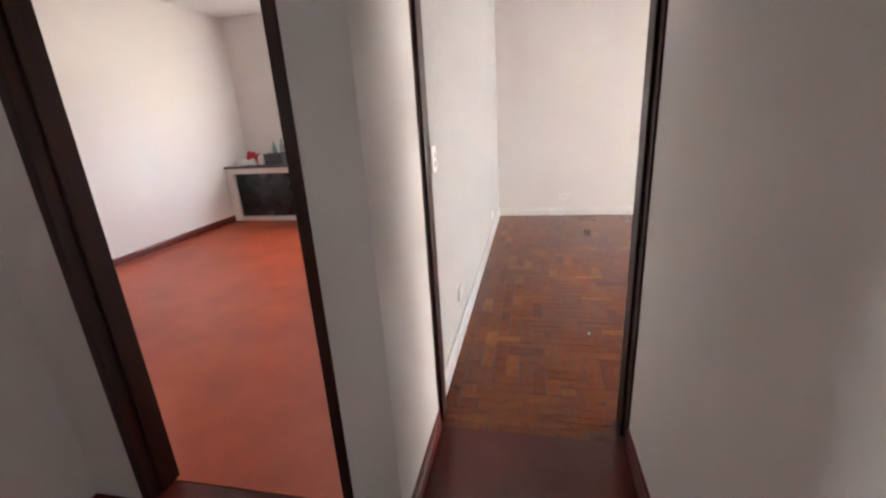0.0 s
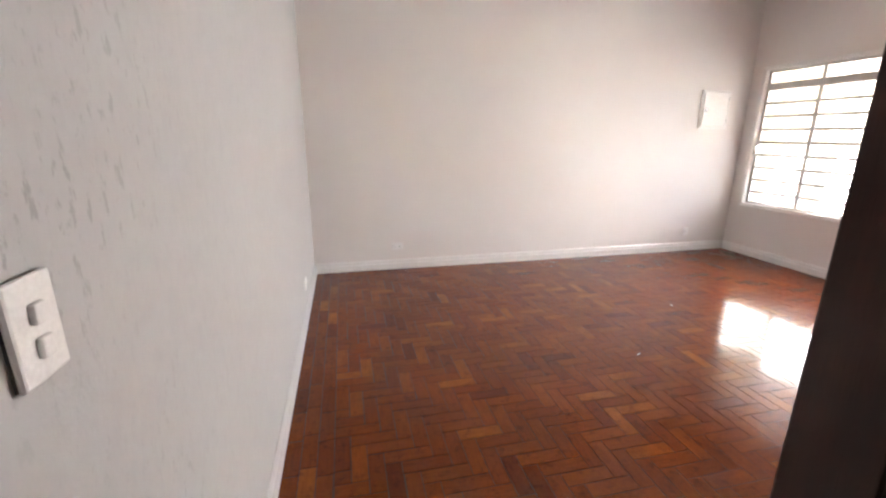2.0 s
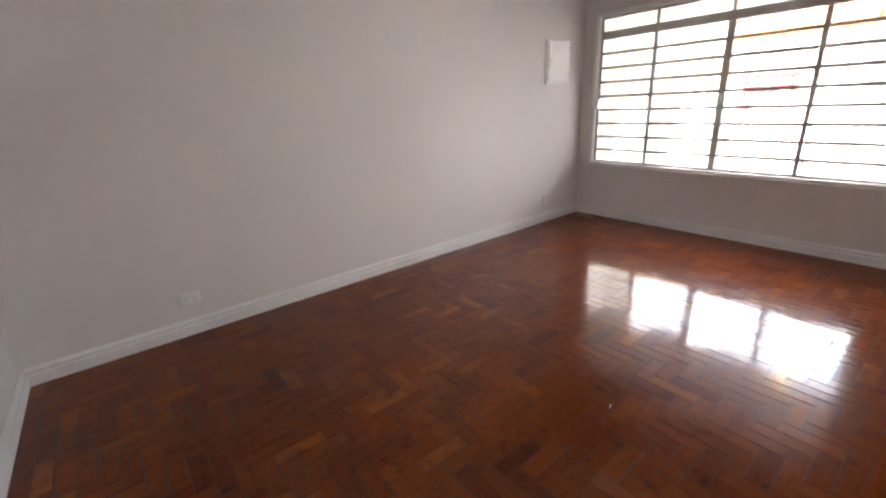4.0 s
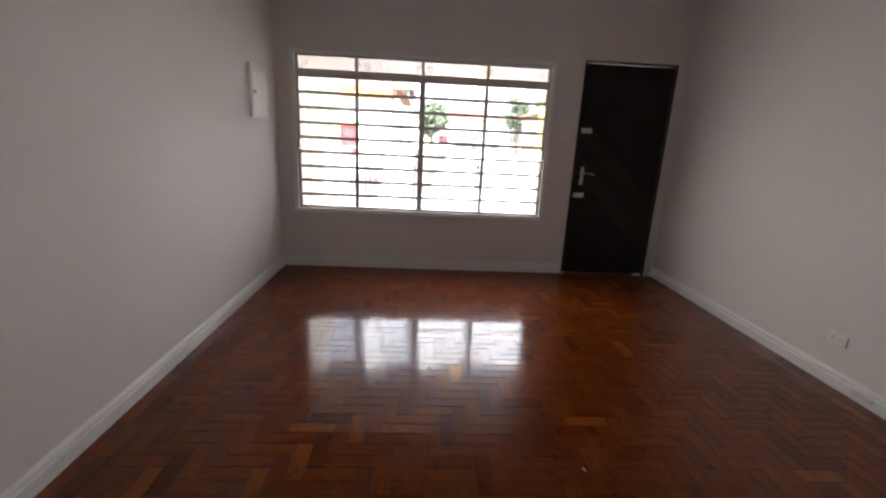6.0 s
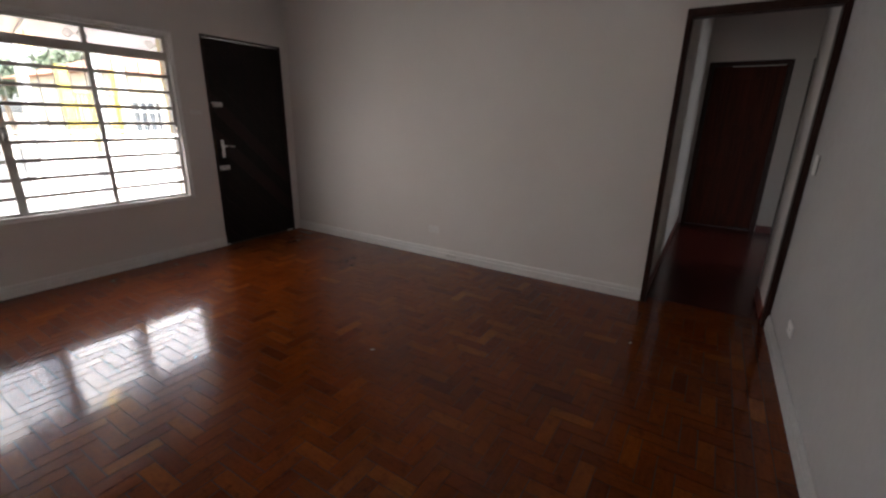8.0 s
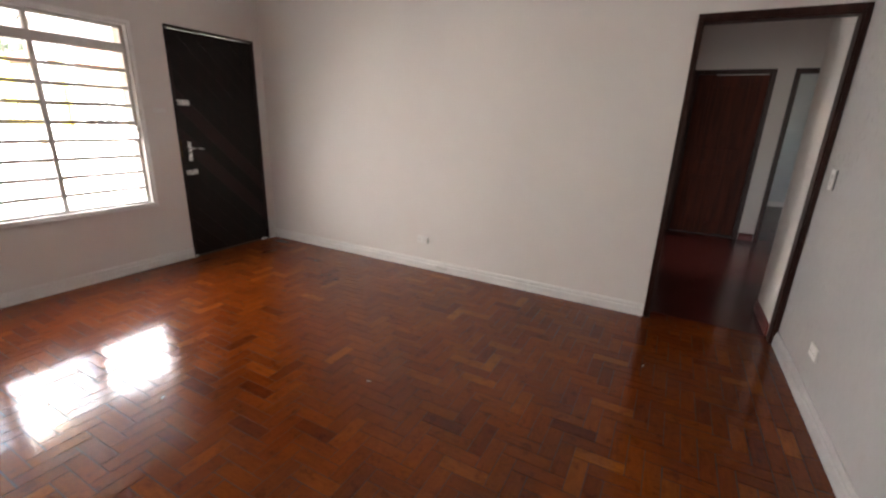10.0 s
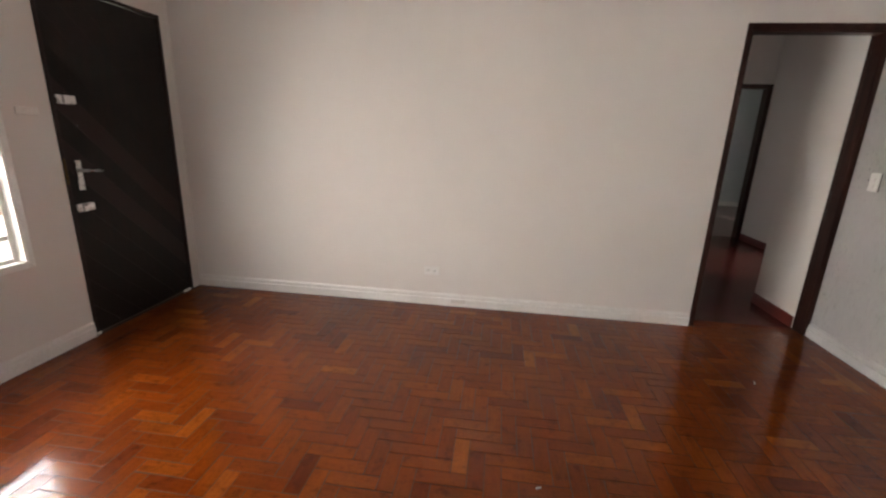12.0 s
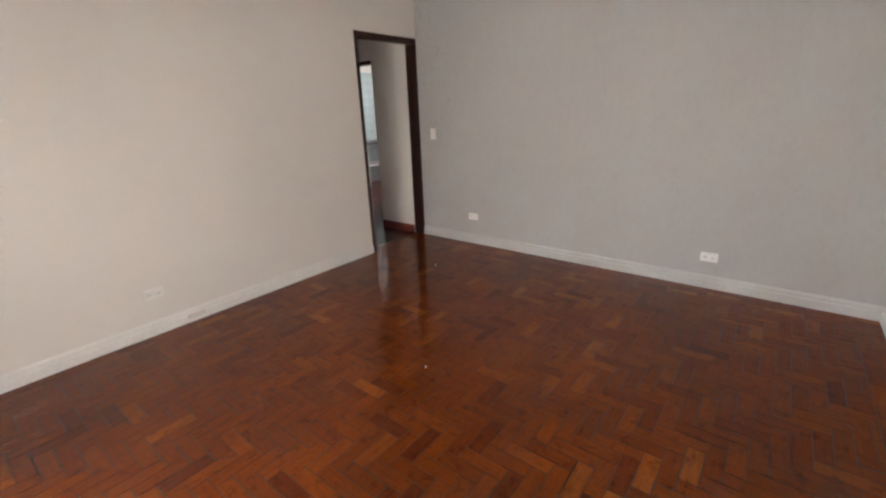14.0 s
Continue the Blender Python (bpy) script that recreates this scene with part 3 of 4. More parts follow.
BLACK_PLASTIC = surface("black plastic", (0.012, 0.012, 0.013), (0.03, 0.03, 0.032), 0.4, 20, 100, 0.1, 0.0005)
CF, CB, CX0, CX1 = 5.30, 5.85, -4.04, -1.2
ct = base("kitchen_counter", "white masonry counter with dark stone top and recess", "counter", (-2.6, 5.55, 0.0))


def counter_part(name, mat, items, bevel=0.004, label=""):
    return boxes(name, mat, ct, [(a + 2.6, b + 2.6, c - 5.55, d - 5.55, e, f) for a, b, c, d, e, f in items], bevel, label)


counter_part("top", STONE_TOP, [(CX0 + 0.002, CX1, CF - 0.03, CB - 0.002, 0.765, 0.795)], 0.005, "dark stone worktop")
counter_part("beam", PAINT, [(CX0 + 0.002, CX1, CF, CF + 0.09, 0.685, 0.764)], 0.003)
counter_part("pier", PAINT, [(CX0 + 0.002, -3.93, CF, CB - 0.01, 0.0, 0.684)], 0.003)
counter_part("pier", PAINT, [(-2.40, -2.30, CF, CB - 0.01, 0.0, 0.684)], 0.003)
counter_part("plinth", PAINT, [(-3.929, -2.401, CF, CB - 0.01, 0.0, 0.06)], 0.003)
# near-black sheet set across the recess to make it read dark
counter_part("recess_sheet", RECESS_DARK, [(-3.929, -2.401, CF + 0.05, CF + 0.075, 0.061, 0.684)], 0.002, "dark glossy sheet across the recess")


def cloth_heap(name, mat, at, r, h, seed, label, category):
    bm = bmesh.new()
    bmesh.ops.create_icosphere(bm, subdivisions=3, radius=1.0)
    q = Vector((seed * 3.1, seed * 1.7, 0.3))
    for v in bm.verts:
        n = noise.noise(v.co * 2.3 + q) * 0.35 + noise.noise(v.co * 5.0 + q) * 0.16
        v.co *= 1 + n
        v.co = Vector((v.co.x * r, v.co.y * r * 0.8, max(0.0, v.co.z + 0.35) * h))
    ob = tagged(part(name, bm, mat, None, smooth=True), label, category)
    ob.location = at
    return ob


TZ = 0.796
cloth_heap("cloth", CLOTH_WHITE, (-3.84, 5.45, TZ), 0.13, 0.06, 1, "crumpled white cloth heap on the stone counter", "cloth")
cloth_heap("cloth", CLOTH_RED, (-3.80, 5.62, TZ), 0.10, 0.13, 2, "crumpled red cloth heap on the stone counter", "cloth")
cloth_heap("cloth", CLOTH_RED, (-3.66, 5.58, TZ), 0.08, 0.11, 5, "crumpled red cloth heap on the stone counter", "cloth")
cloth_heap("plastic_bag", CLOTH_WHITE, (-3.52, 5.45, TZ), 0.06, 0.10, 3, "crumpled white plastic bag on the counter", "bag")
cloth_heap("plastic_bag", CLOTH_WHITE, (-3.66, 5.42, TZ), 0.06, 0.06, 4, "crumpled white plastic bag on the counter", "bag")
tagged(boxes("paper_stack", CLOTH_WHITE, None, [(-3.99, -3.78, 5.30, 5.44, TZ, TZ + 0.012)], 0.002), "thin stack of papers at the counter edge", "papers")


def bottle(x, y, h, tint):
    m, nodes, links, b = material("bottle plastic", 0.15, color=tint)
    b.inputs["Transmission Weight"].default_value = 0.6
    o = base("bottle", "clear blue-green plastic bottle with small cap", "bottle", (x, y, TZ), "bottles on the counter")
    bm = bmesh.new()
    prof = [(0.0, 0.0), (0.032, 0.0), (0.035, 0.01), (0.035, h * 0.62), (0.028, h * 0.74), (0.013, h * 0.86), (0.013, h * 0.93), (0.0, h * 0.93)]
    rings = []
    for r, z in prof:
        rings.append([bm.verts.new((max(r, 0.0005) * math.cos(k * math.pi / 8), max(r, 0.0005) * math.sin(k * math.pi / 8), z)) for k in range(16)])
    for r0, r1 in zip(rings, rings[1:]):
        for k in range(16):
            bm.faces.new((r0[k], r0[(k + 1) % 16], r1[(k + 1) % 16], r1[k]))
    part("body", bm, m, o, smooth=True)
    bm = bmesh.new()
    rod(bm, (0, 0, h * 0.93), (0, 0, h), 0.016)
    part("cap", bm, BRASS, o, "dull cap")


bottle(-3.43, 5.66, 0.30, (0.45, 0.72, 0.72))
bottle(-3.34, 5.72, 0.33, (0.72, 0.84, 0.84))
o = base("plastic_crate", "black open plastic crate on the stone counter", "crate", (-3.28, 5.45, TZ))
boxes("floor", BLACK_PLASTIC, o, [(-0.14, 0.14, -0.10, 0.10, 0, 0.012)], 0.002)
for x0, x1, yy0, yy1 in ((-0.14, -0.128, -0.10, 0.10), (0.128, 0.14, -0.10, 0.10), (-0.128, 0.128, -0.10, -0.088), (-0.128, 0.128, 0.088, 0.10)):
    boxes("side", BLACK_PLASTIC, o, [(x0, x1, yy0, yy1, 0.012, 0.15)], 0.003)
boxes("handle", BLACK_PLASTIC, o, [(-0.06, 0.06, -0.115, -0.1, 0.11, 0.14)], 0.004)

# ---- laundry seen through two doorways ----
o = base("laundry_counter", "dark topped counter with open shelf below", "counter", (-2.6, -1.62, 0))
boxes("top", STONE_TOP, o, [(-0.58, 0.58, -0.22, 0.22, 0.80, 0.835)], 0.004, "dark stone top")
boxes("shelf", TRIM, o, [(-0.52, 0.53, -0.22, 0.18, 0.38, 0.41)], 0.003)
for x in (-0.56, 0.53):
    boxes("side_panel", TRIM, o, [(x, x + 0.04, -0.22, 0.20, 0.0, 0.80)], 0.003)
boxes("back_panel", TILE, o, [(-0.52, 0.53, -0.225, -0.215, 0.0, 0.80)], 0.001)
tw = base("tile_dado", "pale blue ceramic tiles on laundry wall", "tiles", kind="structure")
bm = bmesh.new()
box(bm, -0.074, 0.074, 0.0, 0.006, -0.074, 0.074, 0.002, 1)
tile_mesh = bpy.data.meshes.new("tile")
bm.to_mesh(tile_mesh)
bm.free()
tile_mesh.materials.append(TILE)
for i in range(10):
    for j in range(14):
        t = new("tile", tile_mesh)
        t.parent = tw
        t.location = (-3.12 + i * 0.15, -1.854, 0.08 + j * 0.15)
socket_plate((-0.95, -5.5, 0.30), 180, "white plastic socket plate on grey bedroom wall", False, 0.12, 0.075)

# ---- outside, in front of the house ----
CONCRETE = surface("pale sunlit concrete", (0.46, 0.45, 0.43), (0.58, 0.57, 0.55), 0.85, 0.7, 30, 0.3, 0.004)
ASPHALT = surface("worn asphalt", (0.075, 0.073, 0.07), (0.13, 0.127, 0.12), 0.9, 0.5, 40, 0.4, 0.006)
EARTH = surface("dry ground", (0.20, 0.17, 0.12), (0.30, 0.26, 0.20), 0.95, 0.2, 10, 0.3, 0.01)
WHITE_OUT = surface("white facade paint", (0.66, 0.64, 0.60), (0.76, 0.74, 0.70), 0.8, 1.2, 40)
ORANGE = surface("orange fascia paint", (0.62, 0.24, 0.05), (0.75, 0.32, 0.08), 0.7, 3, 60)
RED_STEEL = surface("red window steel", (0.38, 0.035, 0.03), (0.5, 0.06, 0.05), 0.5, 6, 60)
YELLOW = surface("yellow gate paint", (0.68, 0.48, 0.06), (0.78, 0.58, 0.10), 0.6, 3, 60)
CYAN = surface("pale blue facade", (0.28, 0.48, 0.56), (0.38, 0.58, 0.65), 0.8, 1, 40)
PINK = surface("pinkish awning paint", (0.70, 0.60, 0.57), (0.78, 0.68, 0.65), 0.7, 2, 50)
ROOF_TILE = surface("clay roof tile", (0.28, 0.11, 0.06), (0.42, 0.19, 0.10), 0.85, 4, 40, 0.4, 0.01)
DARK_STEEL = surface("dark railing steel", (0.03, 0.035, 0.04), (0.06, 0.065, 0.07), 0.5, 8, 80)
LEAF = surface("leaf green", (0.085, 0.115, 0.065), (0.13, 0.155, 0.10), 0.6, 1.5, 8)
BARK = surface("bark", (0.10, 0.075, 0.05), (0.18, 0.14, 0.10), 0.95, 6, 40, 0.6, 0.02)
PANE_DARK = surface("far window glass", (0.05, 0.06, 0.07), (0.09, 0.10, 0.11), 0.1, 2, 20, 0.02, 0.001)
CAR_WHITE = surface("white car paint", (0.72, 0.72, 0.71), (0.78, 0.78, 0.77), 0.2, 2, 20, 0.0, 0.001, coat=1.0)
CAR_GREY = surface("silver car paint", (0.42, 0.43, 0.44), (0.5, 0.51, 0.52), 0.25, 2, 20, 0.0, 0.001, coat=1.0)
RUBBER = surface("tyre rubber", (0.015, 0.015, 0.015), (0.03, 0.03, 0.03), 0.8, 10, 60)
LAMP_RED = surface("red lamp lens", (0.4, 0.02, 0.02), (0.5, 0.03, 0.03), 0.2)

tagged(boxes("ground", EARTH, None, [(-600, 600, -600, 600, -0.6, -0.30)]), "dry level ground reaching the horizon", "ground", kind="structure")
tagged(boxes("yard", CONCRETE, None, [(XO, 9.9, -2.0, 7.0, -0.30, -0.10)], 0.01), "pale concrete front yard", "yard", kind="structure")
tagged(boxes("pavement", CONCRETE, None, [(9.902, 11.8, -40, 40, -0.30, -0.14)], 0.015), "pale concrete pavement with kerb", "pavement", kind="structure")
tagged(boxes("road", ASPHALT, None, [(11.8, 18.4, -40, 40, -0.30, -0.27), (18.4, 90, -1.6, 4.8, -0.30, -0.27)]), "worn asphalt street with side street", "road", kind="structure")
tagged(boxes("pavement_far", CONCRETE, None, [(18.4, 20.0, 4.81, 40, -0.30, -0.13), (18.4, 20.0, -40, -1.61, -0.30, -0.13), (20.0, 60, 4.81, 5.2, -0.30, -0.13), (20, 60, -2.2, -1.61, -0.30, -0.13)], 0.015), "pale concrete pavement across the street", "pavement", kind="structure")
wl = tagged(boxes("yard_wall", CREAM, None, [(XO + 0.003, 9.6, 5.78, 5.93, -0.10, 2.5)], 0.01), "cream painted yard boundary wall", "wall", kind="structure")

aw = base("porch_awning", "pinkish sloping porch roof over the front window", "awning", (XO, 3.5, 2.45))
bm = bmesh.new()
sl = [(0.002, 0.06), (0.002, -0.02), (1.40, -0.36), (1.40, -0.28)]
ra = [[bm.verts.new((x, y, z)) for x, z in sl] for y in (-2.4, 2.25)]
for i in range(4):
    bm.faces.new((ra[0][i], ra[0][(i + 1) % 4], ra[1][(i + 1) % 4], ra[1][i]))
bm.faces.new(ra[0])
bm.faces.new(ra[1][::-1])
bmesh.ops.recalc_face_normals(bm, faces=bm.faces)
part("slab", bm, PINK, aw)
for y in (-2.3, -1.2, 0.0, 1.1, 2.1):
    bm = bmesh.new()
    rod(bm, (0.02, y, -0.03), (1.38, y, -0.375), 0.012, sides=8)
    part("rafter", bm, STEEL_WHITE, aw)

# lit bulb that hangs from the porch roof
GLOW, glow_nodes, glow_links, glow_shader = material("warm bulb glass", 0.3, color=(0.8, 0.6, 0.35))
glow_shader.inputs["Emission Color"].default_value = (1.0, 0.58, 0.16, 1)
glow_shader.inputs["Emission Strength"].default_value = 2.5
pl = base("porch_lamp", "lit warm bulb hanging from the porch roof", "lamp", (6.2, 3.45, 2.125))
bm = bmesh.new()
rod(bm, (0, 0, 0.012), (0, 0, -0.07), 0.004, sides=6)
part("cord", bm, DARK_STEEL, pl)
bm = bmesh.new()
rod(bm, (0, 0, -0.065), (0, 0, -0.11), 0.016, 0.02)
part("lamp_holder", bm, DARK_STEEL, pl, "dark lamp holder")
bm = bmesh.new()
bmesh.ops.create_uvsphere(bm, u_segments=16, v_segments=10, radius=0.042, matrix=Matrix.Translation((0, 0, -0.145)) @ Matrix.Diagonal((1, 1, 1.15, 1)))
part("bulb", bm, GLOW, pl, "glowing warm bulb", True)

fence = base("front_fence", "white painted steel yard fence with tall posts", "fence", (8.6, 3.4, -0.10))
for y in (1.72, 2.9, 4.6, 5.7):
    boxes("post", STEEL_WHITE, fence, [(-0.05, 0.05, y - 3.45, y - 3.35, 0, 2.75 if y < 3 else 1.35)], 0.006)
for z in (0.10, 1.18):
    boxes("rail", STEEL_WHITE, fence, [(-0.015, 0.015, -1.67, 2.3, z, z + 0.035)], 0.003)
for k in range(36):
    y = -1.6 + k * 0.107
    if all(abs(y + 3.4 - q) > 0.06 for q in (1.72, 2.9, 4.6, 5.7)):
        bm = bmesh.new()
        rod(bm, (0, y, 0.135), (0, y, 1.18), 0.007, sides=6)
        part("bar", bm, STEEL_WHITE, fence)
gate = base("pavement_railing", "low dark steel railing with broad uprights", "railing", (10.7, 4.85, -0.14))
for z in (0.12, 0.66):
    boxes("rail", DARK_STEEL, gate, [(-0.015, 0.015, -0.6, 0.6, z, z + 0.03)], 0.003)
for k in range(13):
    boxes("upright", DARK_STEEL, gate, [(-0.02, 0.02, -0.6 + k * 0.096, -0.56 + k * 0.096, 0.0, 0.80 + 0.04 * (k % 2))], 0.004)


def bin_tub(x, y, tint, label):
    m = surface("tub plastic", tuple(v * 0.9 for v in tint), tint, 0.4, 6, 60)
    o = base("plastic_tub", label, "tub", (x, y, -0.14), "tubs behind the railing")
    bm = bmesh.new()
    rod(bm, (0, 0, 0), (0, 0, 0.46), 0.19, 0.24, 20)
    part("body", bm, m, o)
    bm = bmesh.new()
    rod(bm, (0, 0, 0.46), (0, 0, 0.50), 0.26, 0.25, 20)
    part("rim", bm, m, o)


bin_tub(11.15, 4.62, (0.25, 0.45, 0.70), "blue plastic tub standing on the pavement")
bin_tub(11.15, 5.20, (0.75, 0.30, 0.42), "pink plastic tub standing on the pavement")


def plant(x, y, h, r, count, seed, name, label, category, z=-0.3, trunk=0.5):
    """A tapered trunk with limbs and a crown of many single leaves in uneven clumps."""
    rnd = random.Random(seed)
    o = base(name, label, category, (x, y, z))
    bm = bmesh.new()
    tips = []
    top = h * trunk
    rod(bm, (0, 0, 0), (0.05 * h, 0.02 * h, top), 0.035 * h, 0.022 * h, 10)
    for k in range(9):
        a, q = rnd.random() * 6.283, rnd.uniform(0.75, 1.0)
        t = Vector((math.cos(a) * r * rnd.uniform(0.35, 0.8), math.sin(a) * r * rnd.uniform(0.35, 0.8), rnd.uniform(top + 0.1 * h, h * 0.92)))
        rod(bm, (0.05 * h * q, 0.02 * h * q, top * q), t, 0.014 * h, 0.005 * h, 6)
        tips.append(t)
    part("trunk", bm, BARK, o)
    for k in range(10):
        a = rnd.random() * 6.283
        tips.append(Vector((math.cos(a) * r * rnd.uniform(0, 0.7), math.sin(a) * r * rnd.uniform(0, 0.7), rnd.uniform(top, h * 0.95))))
    verts, faces = [], []
    for k in range(count):
        c = rnd.choice(tips) + Vector((rnd.gauss(0, r * 0.2), rnd.gauss(0, r * 0.2), rnd.gauss(0, r * 0.16)))
        u = Vector((rnd.gauss(0, 1), rnd.gauss(0, 1), rnd.gauss(0, 1))).normalized()
        w2 = u.orthogonal().normalized()
        s = 0.035 * h * rnd.uniform(0.6, 1.3)
        n0 = len(verts)
        verts += [c - u * s, c + w2 * s * 0.45, c + u * s, c - w2 * s * 0.45]
        faces.append((n0, n0 + 1, n0 + 2, n0 + 3))
    me = bpy.data.meshes.new("crown")
    me.from_pydata([tuple(v) for v in verts], [], faces)
    me.materials.append(LEAF)
    c = new("crown", me)
    c.parent = o
    return o


plant(34, 3.4, 4.4, 1.2, 3600, 3, "tree", "small round green street tree", "tree", trunk=0.42)
plant(40, -7.0, 5.8, 1.9, 3600, 5, "tree", "tall green tree behind the yellow gate", "tree")
plant(44, -5.4, 6.2, 1.3, 2600, 9, "tree", "distant green tree beside the side street", "tree")
o = base("tree_planter", "low round grey concrete planter around the tree", "planter", (34, 3.4, -0.3))
bm = bmesh.new()
rod(bm, (0, 0, 0), (0, 0, 0.50), 1.05, 1.0, 24)
part("wall", bm, CONCRETE, o)
bm = bmesh.new()
rod(bm, (0, 0, 0.50), (0, 0, 0.56), 1.08, 1.08, 24)
part("coping", bm, CONCRETE, o)
bm = bmesh.new()
rod(bm, (0, 0, 0.561), (0, 0, 0.60), 0.9, 0.8, 24)
part("soil", bm, EARTH, o, "dry brown soil")
plant(10.6, 0.6, 0.55, 0.28, 500, 11, "shrub", "small green shrub at the pavement edge", "shrub", -0.14, 0.2)


def house(x0, x1, y0, y1, h, mat, label, openings, fascia=None, roof=True):
    """A house whose street face is at x0; openings: (y0, y1, z0, z1, frame material)."""
    o = base("house", label, "house", ((x0 + x1) / 2, (y0 + y1) / 2, -0.3), "houses across the street")
    hx, hy = (x1 - x0) / 2, (y1 - y0) / 2
    cy, z0 = (y0 + y1) / 2, 0.3
    bm = bmesh.new()
    at = -hy
    for a, b, lo, hi, _ in sorted(openings):
        a, b, lo, hi = a - cy, b - cy, lo + z0, hi + z0
        box(bm, -hx, -hx + 0.2, at, a, 0, h)
        if lo > 0.02:
            box(bm, -hx, -hx + 0.2, a, b, 0, lo)
        box(bm, -hx, -hx + 0.2, a, b, hi, h)
        at = b
    box(bm, -hx, -hx + 0.2, at, hy, 0, h)
    box(bm, -hx + 0.2, hx, -hy, -hy + 0.2, 0, h)
    box(bm, -hx + 0.2, hx, hy - 0.2, hy, 0, h)
    box(bm, hx - 0.2, hx, -hy + 0.2, hy - 0.2, 0, h)
    box(bm, -hx + 0.2, hx - 0.2, -hy + 0.2, hy - 0.2, h - 0.15, h)
    part("wall", bm, mat, o)
    for a, b, lo, hi, fm in openings:
        a, b, lo, hi = a - cy, b - cy, lo + z0, hi + z0
        wd = boxes("window", PANE_DARK, o, [(-hx + 0.10, -hx + 0.13, a, b, lo, hi)])
        boxes("frame", fm, wd, [(-hx + 0.05, -hx + 0.10, a, a + 0.07, lo, hi), (-hx + 0.05, -hx + 0.10, b - 0.07, b, lo, hi), (-hx + 0.05, -hx + 0.10, a, b, lo, lo + 0.07), (-hx + 0.05, -hx + 0.10, a, b, hi - 0.07, hi)])
        n = max(2, int((b - a) / 0.28))
        boxes("grille", fm, wd, [(-hx + 0.02, -hx + 0.05, a + (b - a) * k / n - 0.02, a + (b - a) * k / n + 0.02, lo, hi) for k in range(n + 1)] + [(-hx + 0.02, -hx + 0.05, a, b, lo + (hi - lo) * k / 3 - 0.02, lo + (hi - lo) * k / 3 + 0.02) for k in range(4)])
    if roof:
        bm = bmesh.new()
        ov, rise = 0.5, 1.2
        v = [bm.verts.new(c) for c in ((-hx - ov, -hy - ov, h), (hx + ov, -hy - ov, h), (hx + ov, hy + ov, h), (-hx - ov, hy + ov, h), (0, -hy * 0.5, h + rise), (0, hy * 0.5, h + rise))]
        for f in ((0, 1, 4), (1, 2, 5, 4), (2, 3, 5), (3, 0, 4, 5), (3, 2, 1, 0)):
            bm.faces.new([v[i] for i in f])
        part("roof", bm, ROOF_TILE, o)
    if fascia:
        boxes("fascia", fascia, o, [(-hx - 0.55, -hx - 0.002, -hy, hy, h - 0.35, h - 0.02)], 0.01, "orange painted fascia board")
    return o


house(20.0, 29.0, 5.4, 13.0, 3.55, WHITE_OUT, "white single-storey house with orange fascia and red window", [(7.07, 8.8, 0.37, 1.67, RED_STEEL), (10.2, 11.6, 0.37, 1.7, RED_STEEL)], ORANGE)
house(21.5, 32.0, -13.0, -3.0, 3.3, CREAM, "cream single-storey house behind a yellow gate", [(-5.0, -3.8, 0.6, 1.9, STEEL_WHITE), (-8.5, -7.0, 0.6, 1.9, STEEL_WHITE)])
house(40.0, 50.0, 5.5, 12.0, 5.6, CYAN, "pale blue two-storey house far down the side street", [(6.2, 7.3, 3.0, 4.2, STEEL_WHITE), (8.4, 9.6, 3.0, 4.2, STEEL_WHITE)])
house(62.0, 72.0, -8.0, 6.0, 4.4, WHITE_OUT, "white house closing the side street", [(-4.0, -2.6, 0.6, 1.8, STEEL_WHITE), (0.5, 2.0, 0.6, 1.8, RED_STEEL)])
house(11.0 + 9.2, 30.0, 13.6, 22.0, 3.4, CREAM, "cream single-storey house across the street", [(15.0, 16.4, 0.6, 1.8, STEEL_WHITE)])
yg = base("yellow_gate", "yellow painted street gate with pale posts", "gate", (20.4, -2.4, -0.13))
for y in (-0.55, 1.1):
    boxes("post", YELLOW, yg, [(-0.14, 0.14, y - 0.14, y + 0.14, 0, 3.1)], 0.01)
for k in range(12):
    boxes("bar", YELLOW, yg, [(-0.02, 0.02, -0.38 + k * 0.118, -0.33 + k * 0.118, 0.10, 2.1)], 0.004)
boxes("rail", YELLOW, yg, [(-0.025, 0.025, -0.41, 0.96, 0.9, 1.05)], 0.004)
boxes("rail", YELLOW, yg, [(-0.025, 0.025, -0.41, 0.96, 2.1, 2.2)], 0.004)
up = base("utility_pole", "grey concrete utility pole with cross arm", "utility pole", (19.2, -1.9, -0.13))
bm = bmesh.new()
rod(bm, (0, 0, 0), (0, 0, 8.5), 0.15, 0.09, 12)
part("pole", bm, CONCRETE, up)
boxes("cross_arm", BARK, up, [(-0.06, 0.06, -1.0, 1.0, 7.6, 7.75)], 0.01)
for k in range(3):
    bm = bmesh.new()
    for y in (-18, 0):
        rod(bm, (-0.0, y, 7.8 - k * 0.5 - (0.35 if y else 0)), (0.0, y + 18, 7.8 - k * 0.5 - (0 if y else 0.35)), 0.012, sides=6)
    part("cable", bm, DARK_STEEL, up)


